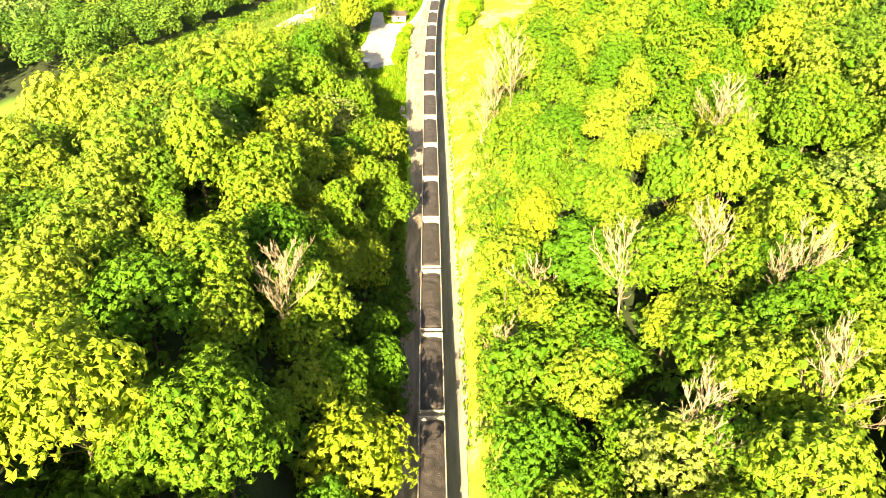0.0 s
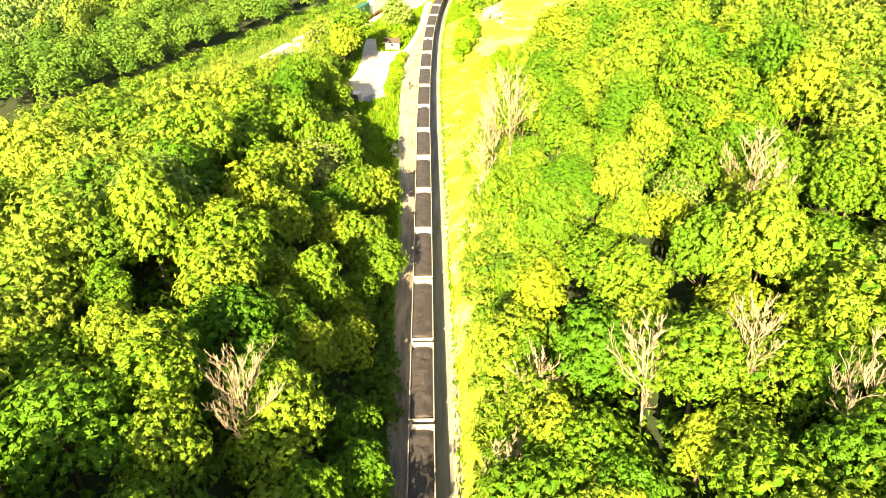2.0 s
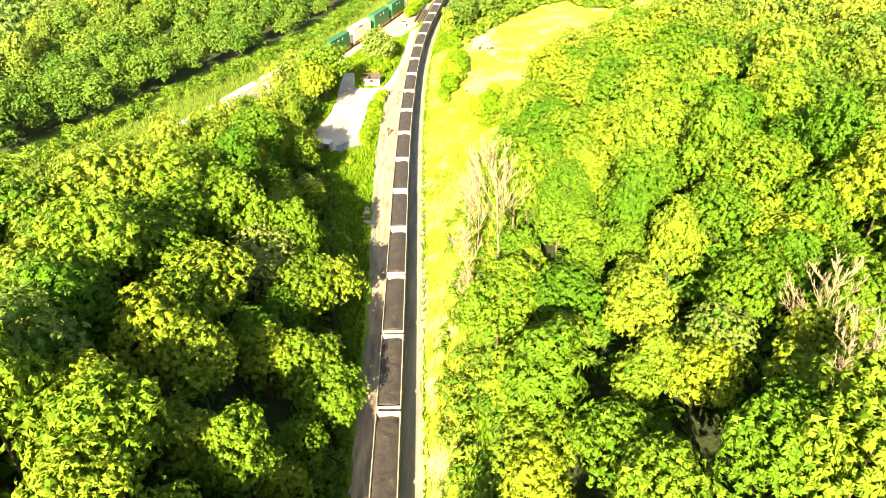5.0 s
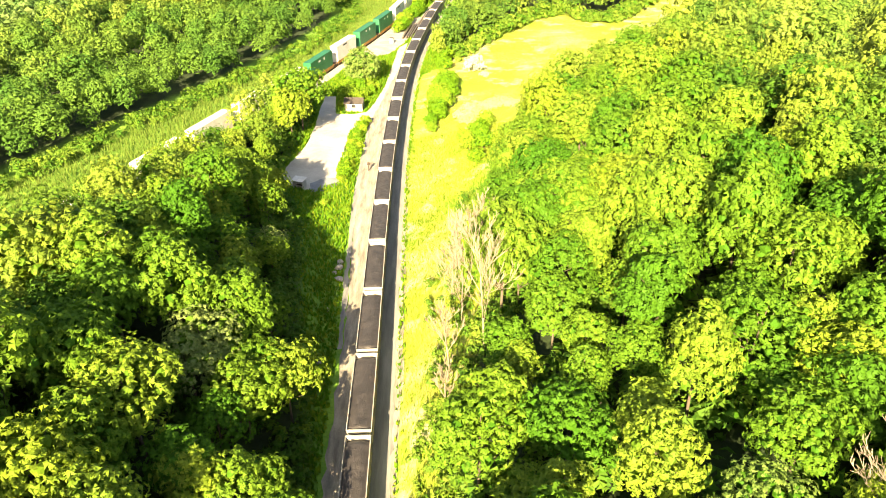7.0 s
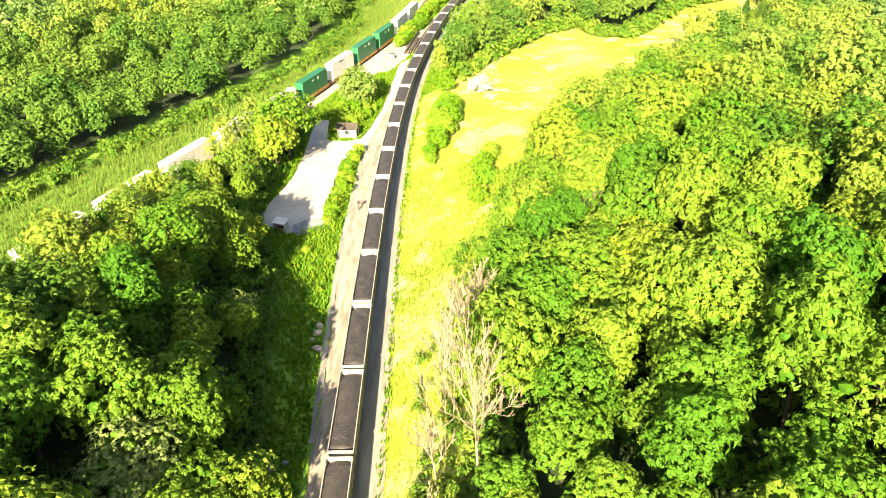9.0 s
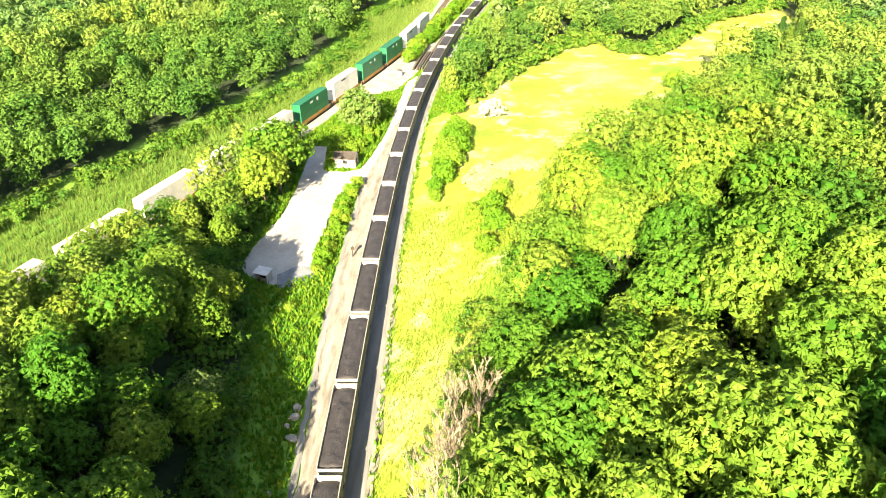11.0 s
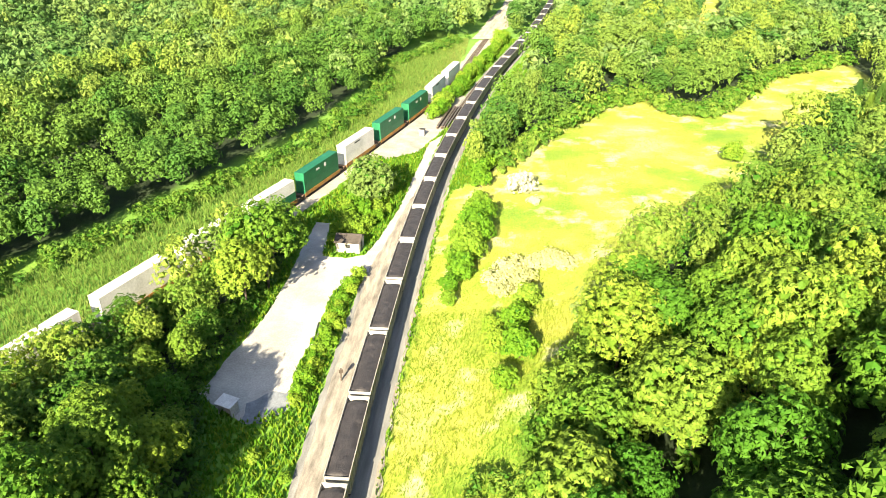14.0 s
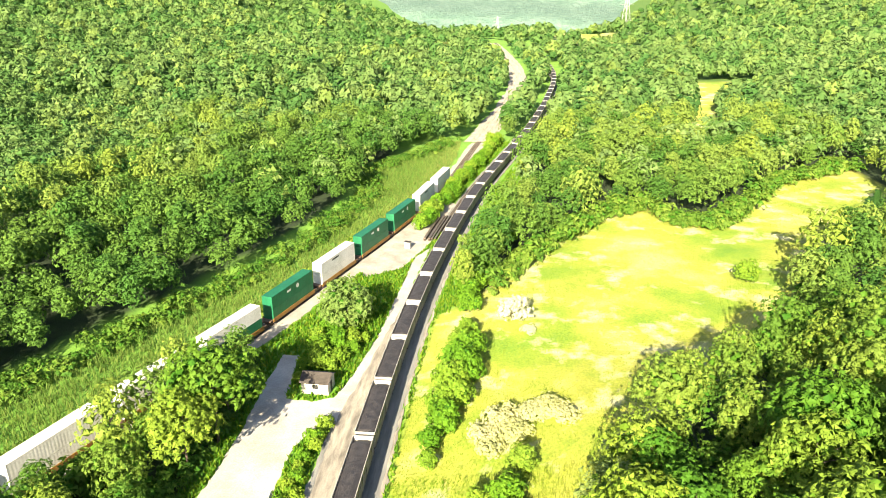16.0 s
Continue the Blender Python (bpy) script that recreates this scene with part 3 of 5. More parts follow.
# ---- container train ----
def container_mesh(material, length=16.1):
    """A corrugated box with corner posts and a flat roof."""
    bm = bmesh.new()
    h, w = 2.88, 1.28
    n = int(length / 0.56)
    for s in (-1, 1):
        prev = None
        for k in range(2 * n + 1):
            y = -length / 2 + 0.12 + (length - 0.24) * k / (2 * n)
            x = s * (w - (0.010 if k % 2 else 0.0))
            cur = (bm.verts.new((x, y, 0.14)), bm.verts.new((x, y, h - 0.12)))
            if prev:
                bm.faces.new((prev[0], cur[0], cur[1], prev[1]))
            prev = cur
    box(bm, -w, w, -length / 2 + 0.02, length / 2 - 0.02, h - 0.12, h, 0.02)
    box(bm, -w, w, -length / 2 + 0.02, length / 2 - 0.02, 0, 0.14)
    for sx in (-1, 1):
        for sy in (-1, 1):
            x0, x1 = sorted((sx * w * 1.004, sx * (w - 0.14)))
            y0, y1 = sorted((sy * length / 2, sy * (length / 2 - 0.14)))
            box(bm, x0, x1, y0, y1, 0, h + 0.01)
    for sy in (-1, 1):
        y0, y1 = sorted((sy * (length / 2 - 0.02), sy * (length / 2 - 0.08)))
        box(bm, -w + 0.1, w - 0.1, y0, y1, 0.1, h - 0.1)
    return bm_mesh("shell", bm, material)


SHELL = {"green": container_mesh(GREENPAINT), "white": container_mesh(WHITEPAINT)}
DOOR_BAR = box_mesh("locking_bar", GALVANISED, -0.02, 0.02, 8.05, 8.10, 0.15, 2.7)
disc = bmesh.new()
tube(disc, (1.285, 1.8, 1.75), (1.30, 1.8, 1.75), 0.55, 0.55, 20)
EMBLEM = bm_mesh("emblem", disc, WHITEPAINT)
STRIPE = box_mesh("label_bar", WHITEPAINT, 1.285, 1.30, -0.4, 1.0, 1.5, 2.0)
YELLOWBAR = box_mesh("label_bar", YELLOWPAINT, 1.285, 1.30, -4.6, -1.0, 1.2, 1.9)
DARKBAR = box_mesh("label_bar", STEEL_DARK, 1.285, 1.30, -3.0, 0.2, 1.9, 2.3)


def container(kind, m, mark):
    ob = new("shipping_container")
    part("shell", SHELL[kind], ob)
    for x in (-0.9, -0.35, 0.35, 0.9):
        part("locking_bar", DOOR_BAR, ob, at=pose(x, 0, 0))
    if mark == "disc":
        part("emblem", EMBLEM, ob, "plain white disc emblem")
        part("label_bar", STRIPE, ob, "white bar of lettering", pose(0, -1.9, 0.05))
    elif mark == "yellow":
        part("label_bar", YELLOWBAR, ob, "yellow bar of lettering")
    elif mark == "dark":
        part("label_bar", DARKBAR, ob, "dark bar of lettering")
    ob.matrix_basis = m
    return tagged(ob, {"green": "green corrugated steel shipping container stacked on a well car", "white": "white corrugated shipping container with sunlit roof on a well car"}[kind], "shipping container", "container train")


def well_car():
    car = new("well_car")
    bm = bmesh.new()
    for s in (-1, 1):
        x0, x1 = sorted((s * 1.34, s * 1.46))
        box(bm, x0, x1, -8.3, 8.3, 0.62, 1.5, 0.02)
        for k in range(9):
            box(bm, x0 - 0.03, x1 + 0.03, -8 + 2 * k - 0.06, -8 + 2 * k + 0.06, 0.64, 1.48)
    part("side_sill", bm_mesh("side_sill", bm, YELLOWPAINT), car, "weathered yellow side sill")
    part("well_floor", box_mesh("well_floor", STEEL_RUST, -1.33, 1.33, -8.2, 8.2, 0.45, 0.6), car)
    deck = box_mesh("end_deck", STEEL_RUST, -1.3, 1.3, 8.304, 9.45, 0.95, 1.25, bevel=0.03)
    for turn in (0, 180):
        part("end_deck", deck, car, at=pose(0, 0, 0, 0, 0, turn))
    for s in (-1, 1):
        b = part("bogie", car_meshes[6], car, "rusty wheel truck", pose(0, s * 8.9, 0))
        for w in (-1, 1):
            part("wheelset", car_meshes[7], b, at=pose(0, w * 0.88, 0))
    return tagged(car, "long yellow and rust steel well car carrying containers", "railway car", "container train")


wagon = well_car()
SETS = [("white", ""), ("white", "dark"), ("white", ""), ("white", "yellow"), ("white", ""), ("white", "dark"), ("white", "green"), ("green", "disc"), ("white", "dark"), ("green", "disc"), ("green", "disc"),
        ("white", "dark"), ("white", "")]
for k, (kind, mark) in enumerate(SETS):
    x, y, turn = along(mix_x, 292.3, (k - 7) * 20.2)
    base = pose(x, y, 0.40, 0, 0, turn)
    if k == 0:
        wagon.matrix_basis = base
    else:
        copy_thing(wagon, base)
    container("green" if mark == "green" else kind, base @ pose(0, 0, 0.604), "")
    container(kind, base @ pose(0, 0, 0.604 + 2.90), mark)


# ---- trees ----
bm = bmesh.new()
bmesh.ops.create_icosphere(bm, subdivisions=1, radius=1.0)
ICO_V = np.array([v.co[:] for v in bm.verts])
ICO_F = np.array([[v.index for v in f.verts] for f in bm.faces])
bm.free()
bm = bmesh.new()
bmesh.ops.create_icosphere(bm, subdivisions=2, radius=1.0)
ICO2_V = np.array([v.co[:] for v in bm.verts])
ICO2_F = np.array([[v.index for v in f.verts] for f in bm.faces])
bm.free()


OCT_V = np.array([(1, 0, 0), (-1, 0, 0), (0, 1, 0), (0, -1, 0), (0, 0, 1), (0, 0, -1)], float)
OCT_F = np.array([(0, 2, 4), (2, 1, 4), (1, 3, 4), (3, 0, 4), (2, 0, 5), (1, 2, 5), (3, 1, 5), (0, 3, 5)])


def lobes_of(rng, radius, height, bare, count, form):
    """Centres and sizes of the rounded clumps that make up a crown."""
    out = []
    half = (height - bare) * 0.5
    for k in range(count):
        u = 1 - (1.9 if form == "bush" else 1.45) * (k + 0.5) / count
        a = k * 2.39996 + rng.uniform(-0.45, 0.45)
        ring = math.sqrt(max(0.0, 1 - u * u))
        if form == "tall":
            ring *= 0.82
        reach = rng.uniform(0.56, 0.80)
        size = radius * rng.uniform(0.30, 0.46) * (18.0 / max(count, 6)) ** 0.33
        out.append((radius * reach * ring * math.cos(a), radius * reach * ring * math.sin(a), bare + half * (1 + reach * 1.02 * u), size))
    out.append((rng.uniform(-0.3, 0.3), rng.uniform(-0.3, 0.3), bare + half * 1.62, radius * 0.34))
    return out


def crown_arrays(seed, radius, height, bare, lobes, leaves, leaf, form="dome", core=0.62, fan=5):
    """Triangles of one crown: fans of pointed leaves over the outer side of many rounded clumps."""
    rng = random.Random(seed)
    r = np.random.default_rng(seed)
    ls = np.array(lobes_of(rng, radius, height, bare, lobes, form))
    mid = np.array([0, 0, bare + 0.40 * (height - bare)])
    stretch = np.array([1.0, 1.0, 0.80])
    V, F, K, off = [], [], [], 0
    ball_v, ball_f = (OCT_V, OCT_F) if fan == 3 else (ICO_V, ICO_F)
    for c in ls:
        v = ball_v * c[3] * core * (1 + 0.5 * (r.random((len(ball_v), 1)) - 0.5)) * stretch + c[:3]
        V.append(v)
        F.append(ball_f + off)
        K.append(np.ones(len(ball_f), bool))
        off += len(v)
    want = max(4, leaves // fan)
    P, N = [], []
    got = 0
    while got < want:
        n = want * 2
        i = r.choice(len(ls), n, p=ls[:, 3] ** 2 / (ls[:, 3] ** 2).sum())
        d = r.normal(size=(n, 3))
        d /= np.linalg.norm(d, axis=1, keepdims=True)
        c = ls[i, :3] + d * ls[i, 3:4] * (0.70 + 0.55 * r.random((n, 1))) * stretch
        gap = np.linalg.norm((c[:, None, :] - ls[None, :, :3]) / stretch, axis=2) / ls[None, :, 3]
        gap[np.arange(n), i] = 9
        out = (c - mid) / np.array([radius, radius, 0.5 * (height - bare)])
        ok = (gap.min(1) > 0.66) & (out[:, 2] > (-1.0 if form == "bush" else -0.75)) & (d[:, 2] > -0.55)
        P.append(c[ok])
        N.append((0.60 * d + (0.95 if fan == 3 else 0.60) * out + (0.34 if fan == 3 else 0.44) * r.normal(size=(n, 3)) + np.array([0, 0, 0.18]))[ok])
        got += int(ok.sum())
    c, nrm = np.concatenate(P)[:want], np.concatenate(N)[:want]
    n = want
    nrm /= np.linalg.norm(nrm, axis=1, keepdims=True)
    t1 = np.cross(nrm, r.normal(size=(n, 3)))
    t1 /= np.linalg.norm(t1, axis=1, keepdims=True)
    t2 = np.cross(nrm, t1)
    k = leaf * (0.65 + 0.7 * r.random(n))
    pts = [c + nrm * (k * 0.12)[:, None]]
    wide = 0.40 * 6.283 / fan
    for j in range(fan):
        a = 6.283 * j / fan + r.uniform(-0.3, 0.3, n)
        for s in (-1, 1):
            q = k * (0.95 if s > 0 else 0.60) * (0.7 + 0.5 * r.random(n))
            w = a + s * wide
            pts.append(c + t1 * (q * np.cos(w))[:, None] + t2 * (q * np.sin(w))[:, None] - nrm * (q * r.uniform(0.0, 0.6, n))[:, None])
    V.append(np.stack(pts, 1).reshape(-1, 3))
    o = off + np.arange(n)[:, None] * (2 * fan + 1)
    F.append(np.stack([np.stack([o[:, 0], o[:, 0] + 1 + 2 * j, o[:, 0] + 2 + 2 * j], 1) for j in range(fan)], 1).reshape(-1, 3))
    K.append(np.zeros(n * fan, bool))
    return np.concatenate(V), np.concatenate(F), np.concatenate(K)


def trunk_mesh(seed, height, bare, radius, material, thick=0.2):
    rng = random.Random(seed)
    bm = bmesh.new()
    lean = (rng.uniform(-0.4, 0.4), rng.uniform(-0.4, 0.4))
    knots = [(0, 0, -0.3)] + [(lean[0] * u + rng.uniform(-0.1, 0.1), lean[1] * u + rng.uniform(-0.1, 0.1), height * 0.85 * u) for u in (0.3, 0.6, 1.0)]
    for k in range(3):
        tube(bm, knots[k], knots[k + 1], thick * (1 - 0.27 * k), thick * (1 - 0.27 * (k + 1)), 7)
    for k in range(6):
        a, u = rng.uniform(0, 6.28), rng.uniform(0.3, 0.8)
        z = height * 0.85 * u
        tube(bm, (lean[0] * u, lean[1] * u, z), (radius * 0.6 * math.cos(a), radius * 0.6 * math.sin(a), z + height * 0.18), thick * 0.4, thick * 0.1, 5)
    return bm_mesh("trunk", bm, material, True)


KINDS = []
for seed, (rad, hgt, bare, form, mat, count, leaf) in enumerate([
        (4.3, 12.0, 2.6, "dome", LEAVES, 24, 0.44), (5.0, 13.0, 3.0, "dome", LEAVES, 30, 0.50), (3.9, 13.0, 2.2, "tall", LEAVES, 22, 0.40), (4.6, 11.5, 2.6, "dome", LEAVES, 26, 0.36),
        (4.1, 14.0, 2.2, "tall", LEAVES, 24, 0.48), (5.5, 13.0, 3.0, "dome", LEAVES, 34, 0.46), (4.6, 12.5, 2.6, "dome", LEAVES_SILVER, 26, 0.38), (3.4, 10.5, 1.8, "tall", LEAVES, 18, 0.42)]):
    v, f, core = crown_arrays(seed + 11, rad, hgt, bare, count, 4600, leaf * 0.96, form, 0.36)
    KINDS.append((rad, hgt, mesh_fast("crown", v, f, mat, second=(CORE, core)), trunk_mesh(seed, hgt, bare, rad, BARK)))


def tree(kind, m, label, category="tree", group=""):
    rad, hgt, crown, trunk = KINDS[kind]
    ob = new("tree")
    part("trunk", trunk, ob)
    part("crown", crown, ob)
    ob.matrix_basis = m
    return tagged(ob, label, category, group)


TREE_WORDS = ["leafy green maple tree with rounded crown", "broad green hardwood tree with dense crown", "slender upright green tree in the wood", "bushy mid-green deciduous tree",
              "tall narrow green tree with layered crown", "wide spreading green canopy tree", "silvery pale-leaved maple tree in the wood", "small young green tree among taller ones"]

CLEAR = [(-23.0, 208.0, 3.5), (13.0, 134.0, 5.0)]


def wooded(x, y):
    """Whether trees stand here, and how thickly."""
    left_bank = np.interp(y, BANK_Y, BANK_X)
    if y < 272 and mix_x(y) + 5.0 < x < left_bank - 1.0:
        return 1
    hill = np.interp(y, HILL_Y, HILL_X)
    far_side = np.interp(x, [0, 12, 25, 46, 62, 66, 79, 90, 107, 137, 145], [285, 292, 318, 351, 362, 346, 343, 358, 385, 404, 404])
    if x > coal_x(y) + 6 and (x > hill + 1.5 or y > far_side + 2):
        if meadow_at(x, y) > 0.15 or x < coal_x(y) + np.interp(y, [320, 345, 470, 520, 900], [7, 13, 12, 8, 7]):
            return 0
        return 1
    if x < np.interp(y, WOOD_Y, WOOD_X) - 1.0 or (470 < y <= 1010 and x < mix_x(y) - 9.5):
        return 1
    if y > 1010:
        return 0 if meadow_at(x, y) > 0.15 else 1
    if 470 < y <= 1010 and mix_x(y) + 8.5 < x < coal_x(y) - 6:
        return 1
    return 0


def sow(x0, x1, y0, y1, step, seed):
    """Places of trees: an uneven grid."""
    rng = random.Random(seed)
    out = []
    y, row = y0, 0
    while y < y1:
        x = x0 + (step / 2 if row % 2 else 0)
        while x < x1:
            px, py = x + rng.uniform(-0.42, 0.42) * step, y + rng.uniform(-0.42, 0.42) * step
            if wooded(px, py) and all(math.hypot(px - a, py - b) > c for a, b, c in CLEAR):
                out.append((px, py, rng.uniform(0.68, 1.22), rng.uniform(0, 360), rng.random(), rng.randrange(8)))
            x += step
        y += step * 0.87
        row += 1
    return out


near, middle = [], []
for p in sow(-100, 120, 14, 300, 6.9, 5):
    x, y = p[0], p[1]
    if x - 4 > 20 + 0.57 * y or 4 - x > 28 + 0.64 * y:
        continue
    bank = float(np.interp(y, BANK_Y, BANK_X))
    if x < 0 and y > 118 and bank - x < 7:
        p = (x, y, p[2] * (0.74 + 0.04 * max(0.0, bank - x)), *p[3:])
    if y <= 182 and x < -27:
        p = (x, y, p[2] * (1 + 0.38 * float(np.interp(y, [70, 105, 150, 182], [0, 1, 1, 0])) * min(1.0, (-27 - x) / 8)), *p[3:])
    if 182 < y < 290 and x < -10:
        p = (x, y, p[2] * (0.80 + 0.20 * min(1.0, (x - float(mix_x(y)) - 4) / 12)) if x > mix_x(y) else p[2], *p[3:])
    (near if (-38 < x < 58 and 28 < y < 222) else middle).append(p)
near.sort(key=lambda p: abs(p[0] - 2))
near, rest = near[:300], near[300:]
middle += rest
for x, y, s, a, u, kind in near:
    if u > 0.12 and kind == 6:
        kind = 1
    tree(kind, pose(x, y, land_at(x, y) - 0.1, 0, 0, a) @ Matrix.Diagonal((s, s, s * (0.92 + 0.24 * u), 1)), TREE_WORDS[kind], group="near woods")


def woodland(name, places, templates, label, material=None):
    """Many trees of a wood joined into one mesh."""
    V, F, K, T, off = [], [], [], [], 0
    for x, y, s, a, u, kind in places:
        v, f, core = templates[kind % len(templates)]
        c, q = math.cos(radians(a)), math.sin(radians(a))
        m = np.array([[c, -q, 0], [q, c, 0], [0, 0, 0.92 + 0.24 * u]]) * s
        V.append(v @ m.T + np.array([x, y, land_at(x, y) - 0.2]))
        F.append(f + off)
        K.append(core)
        T.append(np.full(len(v), u))
        off += len(v)
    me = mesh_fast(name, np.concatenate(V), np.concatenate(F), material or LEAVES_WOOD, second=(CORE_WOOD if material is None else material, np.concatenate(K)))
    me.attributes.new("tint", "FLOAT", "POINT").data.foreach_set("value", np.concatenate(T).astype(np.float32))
    return tagged(new(name, me), label, "woods", kind="stuff")


MID_FORMS = [(4.4, 12.0, "dome"), (5.0, 13.0, "dome"), (3.9, 13.0, "tall"), (4.6, 11.5, "dome"), (5.4, 13.0, "dome")]
CLOSE = [crown_arrays(30 + k, rr, hh, 1.5, 16, 2700, 0.46, form, 0.30) for k, (rr, hh, form) in enumerate(MID_FORMS)]
MID = [crown_arrays(40 + k, rr * 0.88, hh, 1.5, 12, 750, 0.68, form, 0.36, 3) for k, (rr, hh, form) in enumerate(MID_FORMS)]


def puff_arrays(seed, radius, height, leaves, leaf):
    """A far crown: a ragged rounded skin of leaf sprays on a small inner mass."""
    r = np.random.default_rng(seed)
    size = np.array([radius, radius, height * 0.46])
    mid = np.array([0, 0, height * 0.54])
    v = OCT_V * (0.62 + 0.2 * r.random((len(OCT_V), 1))) * size + mid
    knobs = r.normal(size=(7, 3))
    knobs[:, 2] = np.abs(knobs[:, 2])
    knobs /= np.linalg.norm(knobs, axis=1, keepdims=True)
    d = r.normal(size=(leaves, 3))
    d[:, 2] = np.abs(d[:, 2]) * 0.9 - 0.25
    d /= np.linalg.norm(d, axis=1, keepdims=True)
    swell = 0.78 + 0.30 * np.clip((d @ knobs.T).max(1), 0, 1) ** 6
    c = d * size * (swell * (0.9 + 0.18 * r.random(leaves)))[:, None] + mid
    nrm = d + r.normal(size=(leaves, 3)) * 0.38 + np.array([0, 0, 0.25])
    nrm /= np.linalg.norm(nrm, axis=1, keepdims=True)
    t1 = np.cross(nrm, r.normal(size=(leaves, 3)))
    t1 /= np.linalg.norm(t1, axis=1, keepdims=True)
    t2 = np.cross(nrm, t1)
    k = leaf * (0.6 + 0.8 * r.random((leaves, 1)))
    tri = np.stack([c + t1 * k * 0.75, c - t1 * k * 0.4 + t2 * k * 0.55, c - t1 * k * 0.4 - t2 * k * 0.55], 1).reshape(-1, 3)
    return np.concatenate([v, tri]), np.concatenate([OCT_F, len(v) + np.arange(3 * leaves).reshape(leaves, 3)]), np.arange(len(OCT_F) + leaves) < len(OCT_F)


FAR = [crown_arrays(60 + k, rr, hh, 1.0, 6, 135, 1.1, form, 0.45, 3) for k, (rr, hh, form) in enumerate([(4.5, 11.5, "dome"), (5.2, 12.5, "dome"), (4.0, 13.0, "tall"), (4.8, 11.0, "dome"), (3.8, 10.5, "tall"), (5.5, 12.0, "dome")])]
DIM = [puff_arrays(70 + k, rr, hh, 84, 1.75) for k, (rr, hh) in enumerate([(4.4, 11.5), (4.9, 12.5), (3.8, 12.5), (4.5, 10.5), (3.7, 9.5), (5.2, 11.0)])]
VAST = [puff_arrays(80 + k, rr, hh, 62, 2.7) for k, (rr, hh) in enumerate([(5.6, 12.0), (6.5, 13.0), (4.8, 14.0), (5.2, 11.0)])]
for x, y, s, a, u, kind in sow(-130, 150, 200, 490, 8.0, 8):
    if not (-100 <= x <= 120 and y < 300) and abs(x - 4) < 26 + 0.64 * y:
        middle.append((x, y, s * 1.08, a, u, kind))
close = [p for p in middle if abs(p[0]) < 76 and p[1] < (282 if p[0] > 20 else 236)]
middle = [p for p in middle if p not in close]
# Trees near the far wood's edge get darker tints, painting its shaded side.
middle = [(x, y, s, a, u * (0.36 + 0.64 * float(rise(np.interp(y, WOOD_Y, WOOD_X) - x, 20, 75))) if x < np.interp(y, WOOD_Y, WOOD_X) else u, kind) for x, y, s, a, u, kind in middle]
woodland("slope_woods", close, CLOSE, "dense green deciduous woods on the near slopes")
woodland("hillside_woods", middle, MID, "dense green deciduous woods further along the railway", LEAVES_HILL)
middle = [p for p in middle if p[1] + 120 * (p[4] - 0.5) < 430]
far_places = []
for p in sow(-420, 400, 150, 800, 7.4, 9):
    x, y = p[0], p[1]
    if y > 500 and p[3] > 250:
        continue
    if (y + 120 * (p[4] - 0.5) > 415 or x < -128 or x > 150) and abs(x - 6) < (40 + 0.66 * y if y < 440 else 0.74 * (y - 110)):
        far_places.append(p)
woodland("valley_woods", [p for p in far_places if p[1] < 500], FAR, "broad valley of mixed green woods further off", LEAVES_FAR_HAZED)
woodland("outer_woods", [p for p in far_places if p[1] >= 500], DIM, "green woods at the far end of the valley, leaves tinted with haze", LEAVES_FAR_HAZED)
side_places = []
for p in sow(-170, 170, -70, 300, 7.4, 15):
    x, y = p[0], p[1]
    if y < 14 or x - 4 > 20 + 0.57 * y or 4 - x > 28 + 0.64 * y:
        if x < 150 and x > -128 and abs(x - coal_x(y)) > 9:
            side_places.append(p)
woodland("side_woods", side_places, FAR, "green deciduous woods spreading over the slopes beside the railway", LEAVES_HILL)
vast_places = []
for p in sow(-1000, 1000, 780, 1500, 19.0, 10):
    x, y = p[0], p[1]
    if abs(x - 14) < 0.72 * (y - 130):
        vast_places.append(p)
for p in sow(-1500, 1700, 1500, 2600, 40.0, 12):
    x, y = p[0], p[1]
    if abs(x - 14) < 0.72 * (y - 130):
        vast_places.append((x, y, p[2] * 1.9, *p[3:]))
woodland("distant_woods", vast_places, VAST, "distant wooded hillsides with haze tinted into the leaves", LEAVES_FAR_HAZED)


# ---- single trees and shrubs ----
def shrub_kind(seed, radius, height, leaves, leaf, mat, lobes=7, trunk=True):
    v, f, core = crown_arrays(seed, radius, height, 0.2, lobes, leaves * 2, leaf, "bush", 0.42)
    bm = bmesh.new()
    rng = random.Random(seed)
    for k in range(4):
        a = rng.uniform(0, 6.28)
        tube(bm, (0, 0, -0.1), (radius * 0.4 * math.cos(a), radius * 0.4 * math.sin(a), height * 0.55), 0.07, 0.03, 5)
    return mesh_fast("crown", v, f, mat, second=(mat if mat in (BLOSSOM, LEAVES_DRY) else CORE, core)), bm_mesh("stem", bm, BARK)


SHRUBS = [shrub_kind(101, 1.3, 1.9, 420, 0.32, LEAVES_SHRUB), shrub_kind(102, 1.7, 2.4, 560, 0.36, LEAVES_SHRUB), shrub_kind(103, 1.0, 1.4, 300, 0.28, LEAVES_SHRUB)]
THICKET = [shrub_kind(104, 2.6, 5.0, 1300, 0.42, LEAVES_SHRUB, 14), shrub_kind(105, 2.2, 4.2, 1100, 0.40, LEAVES_SHRUB, 12)]
WILLOW = shrub_kind(106, 4.6, 9.2, 2600, 0.46, LEAVES_SILVER, 26)
BLOOM = [shrub_kind(107, 2.2, 3.0, 900, 0.30, BLOSSOM, 11), shrub_kind(108, 1.5, 1.3, 500, 0.26, BLOSSOM, 9), shrub_kind(109, 1.7, 1.1, 600, 0.26, LEAVES_DRY, 9)]


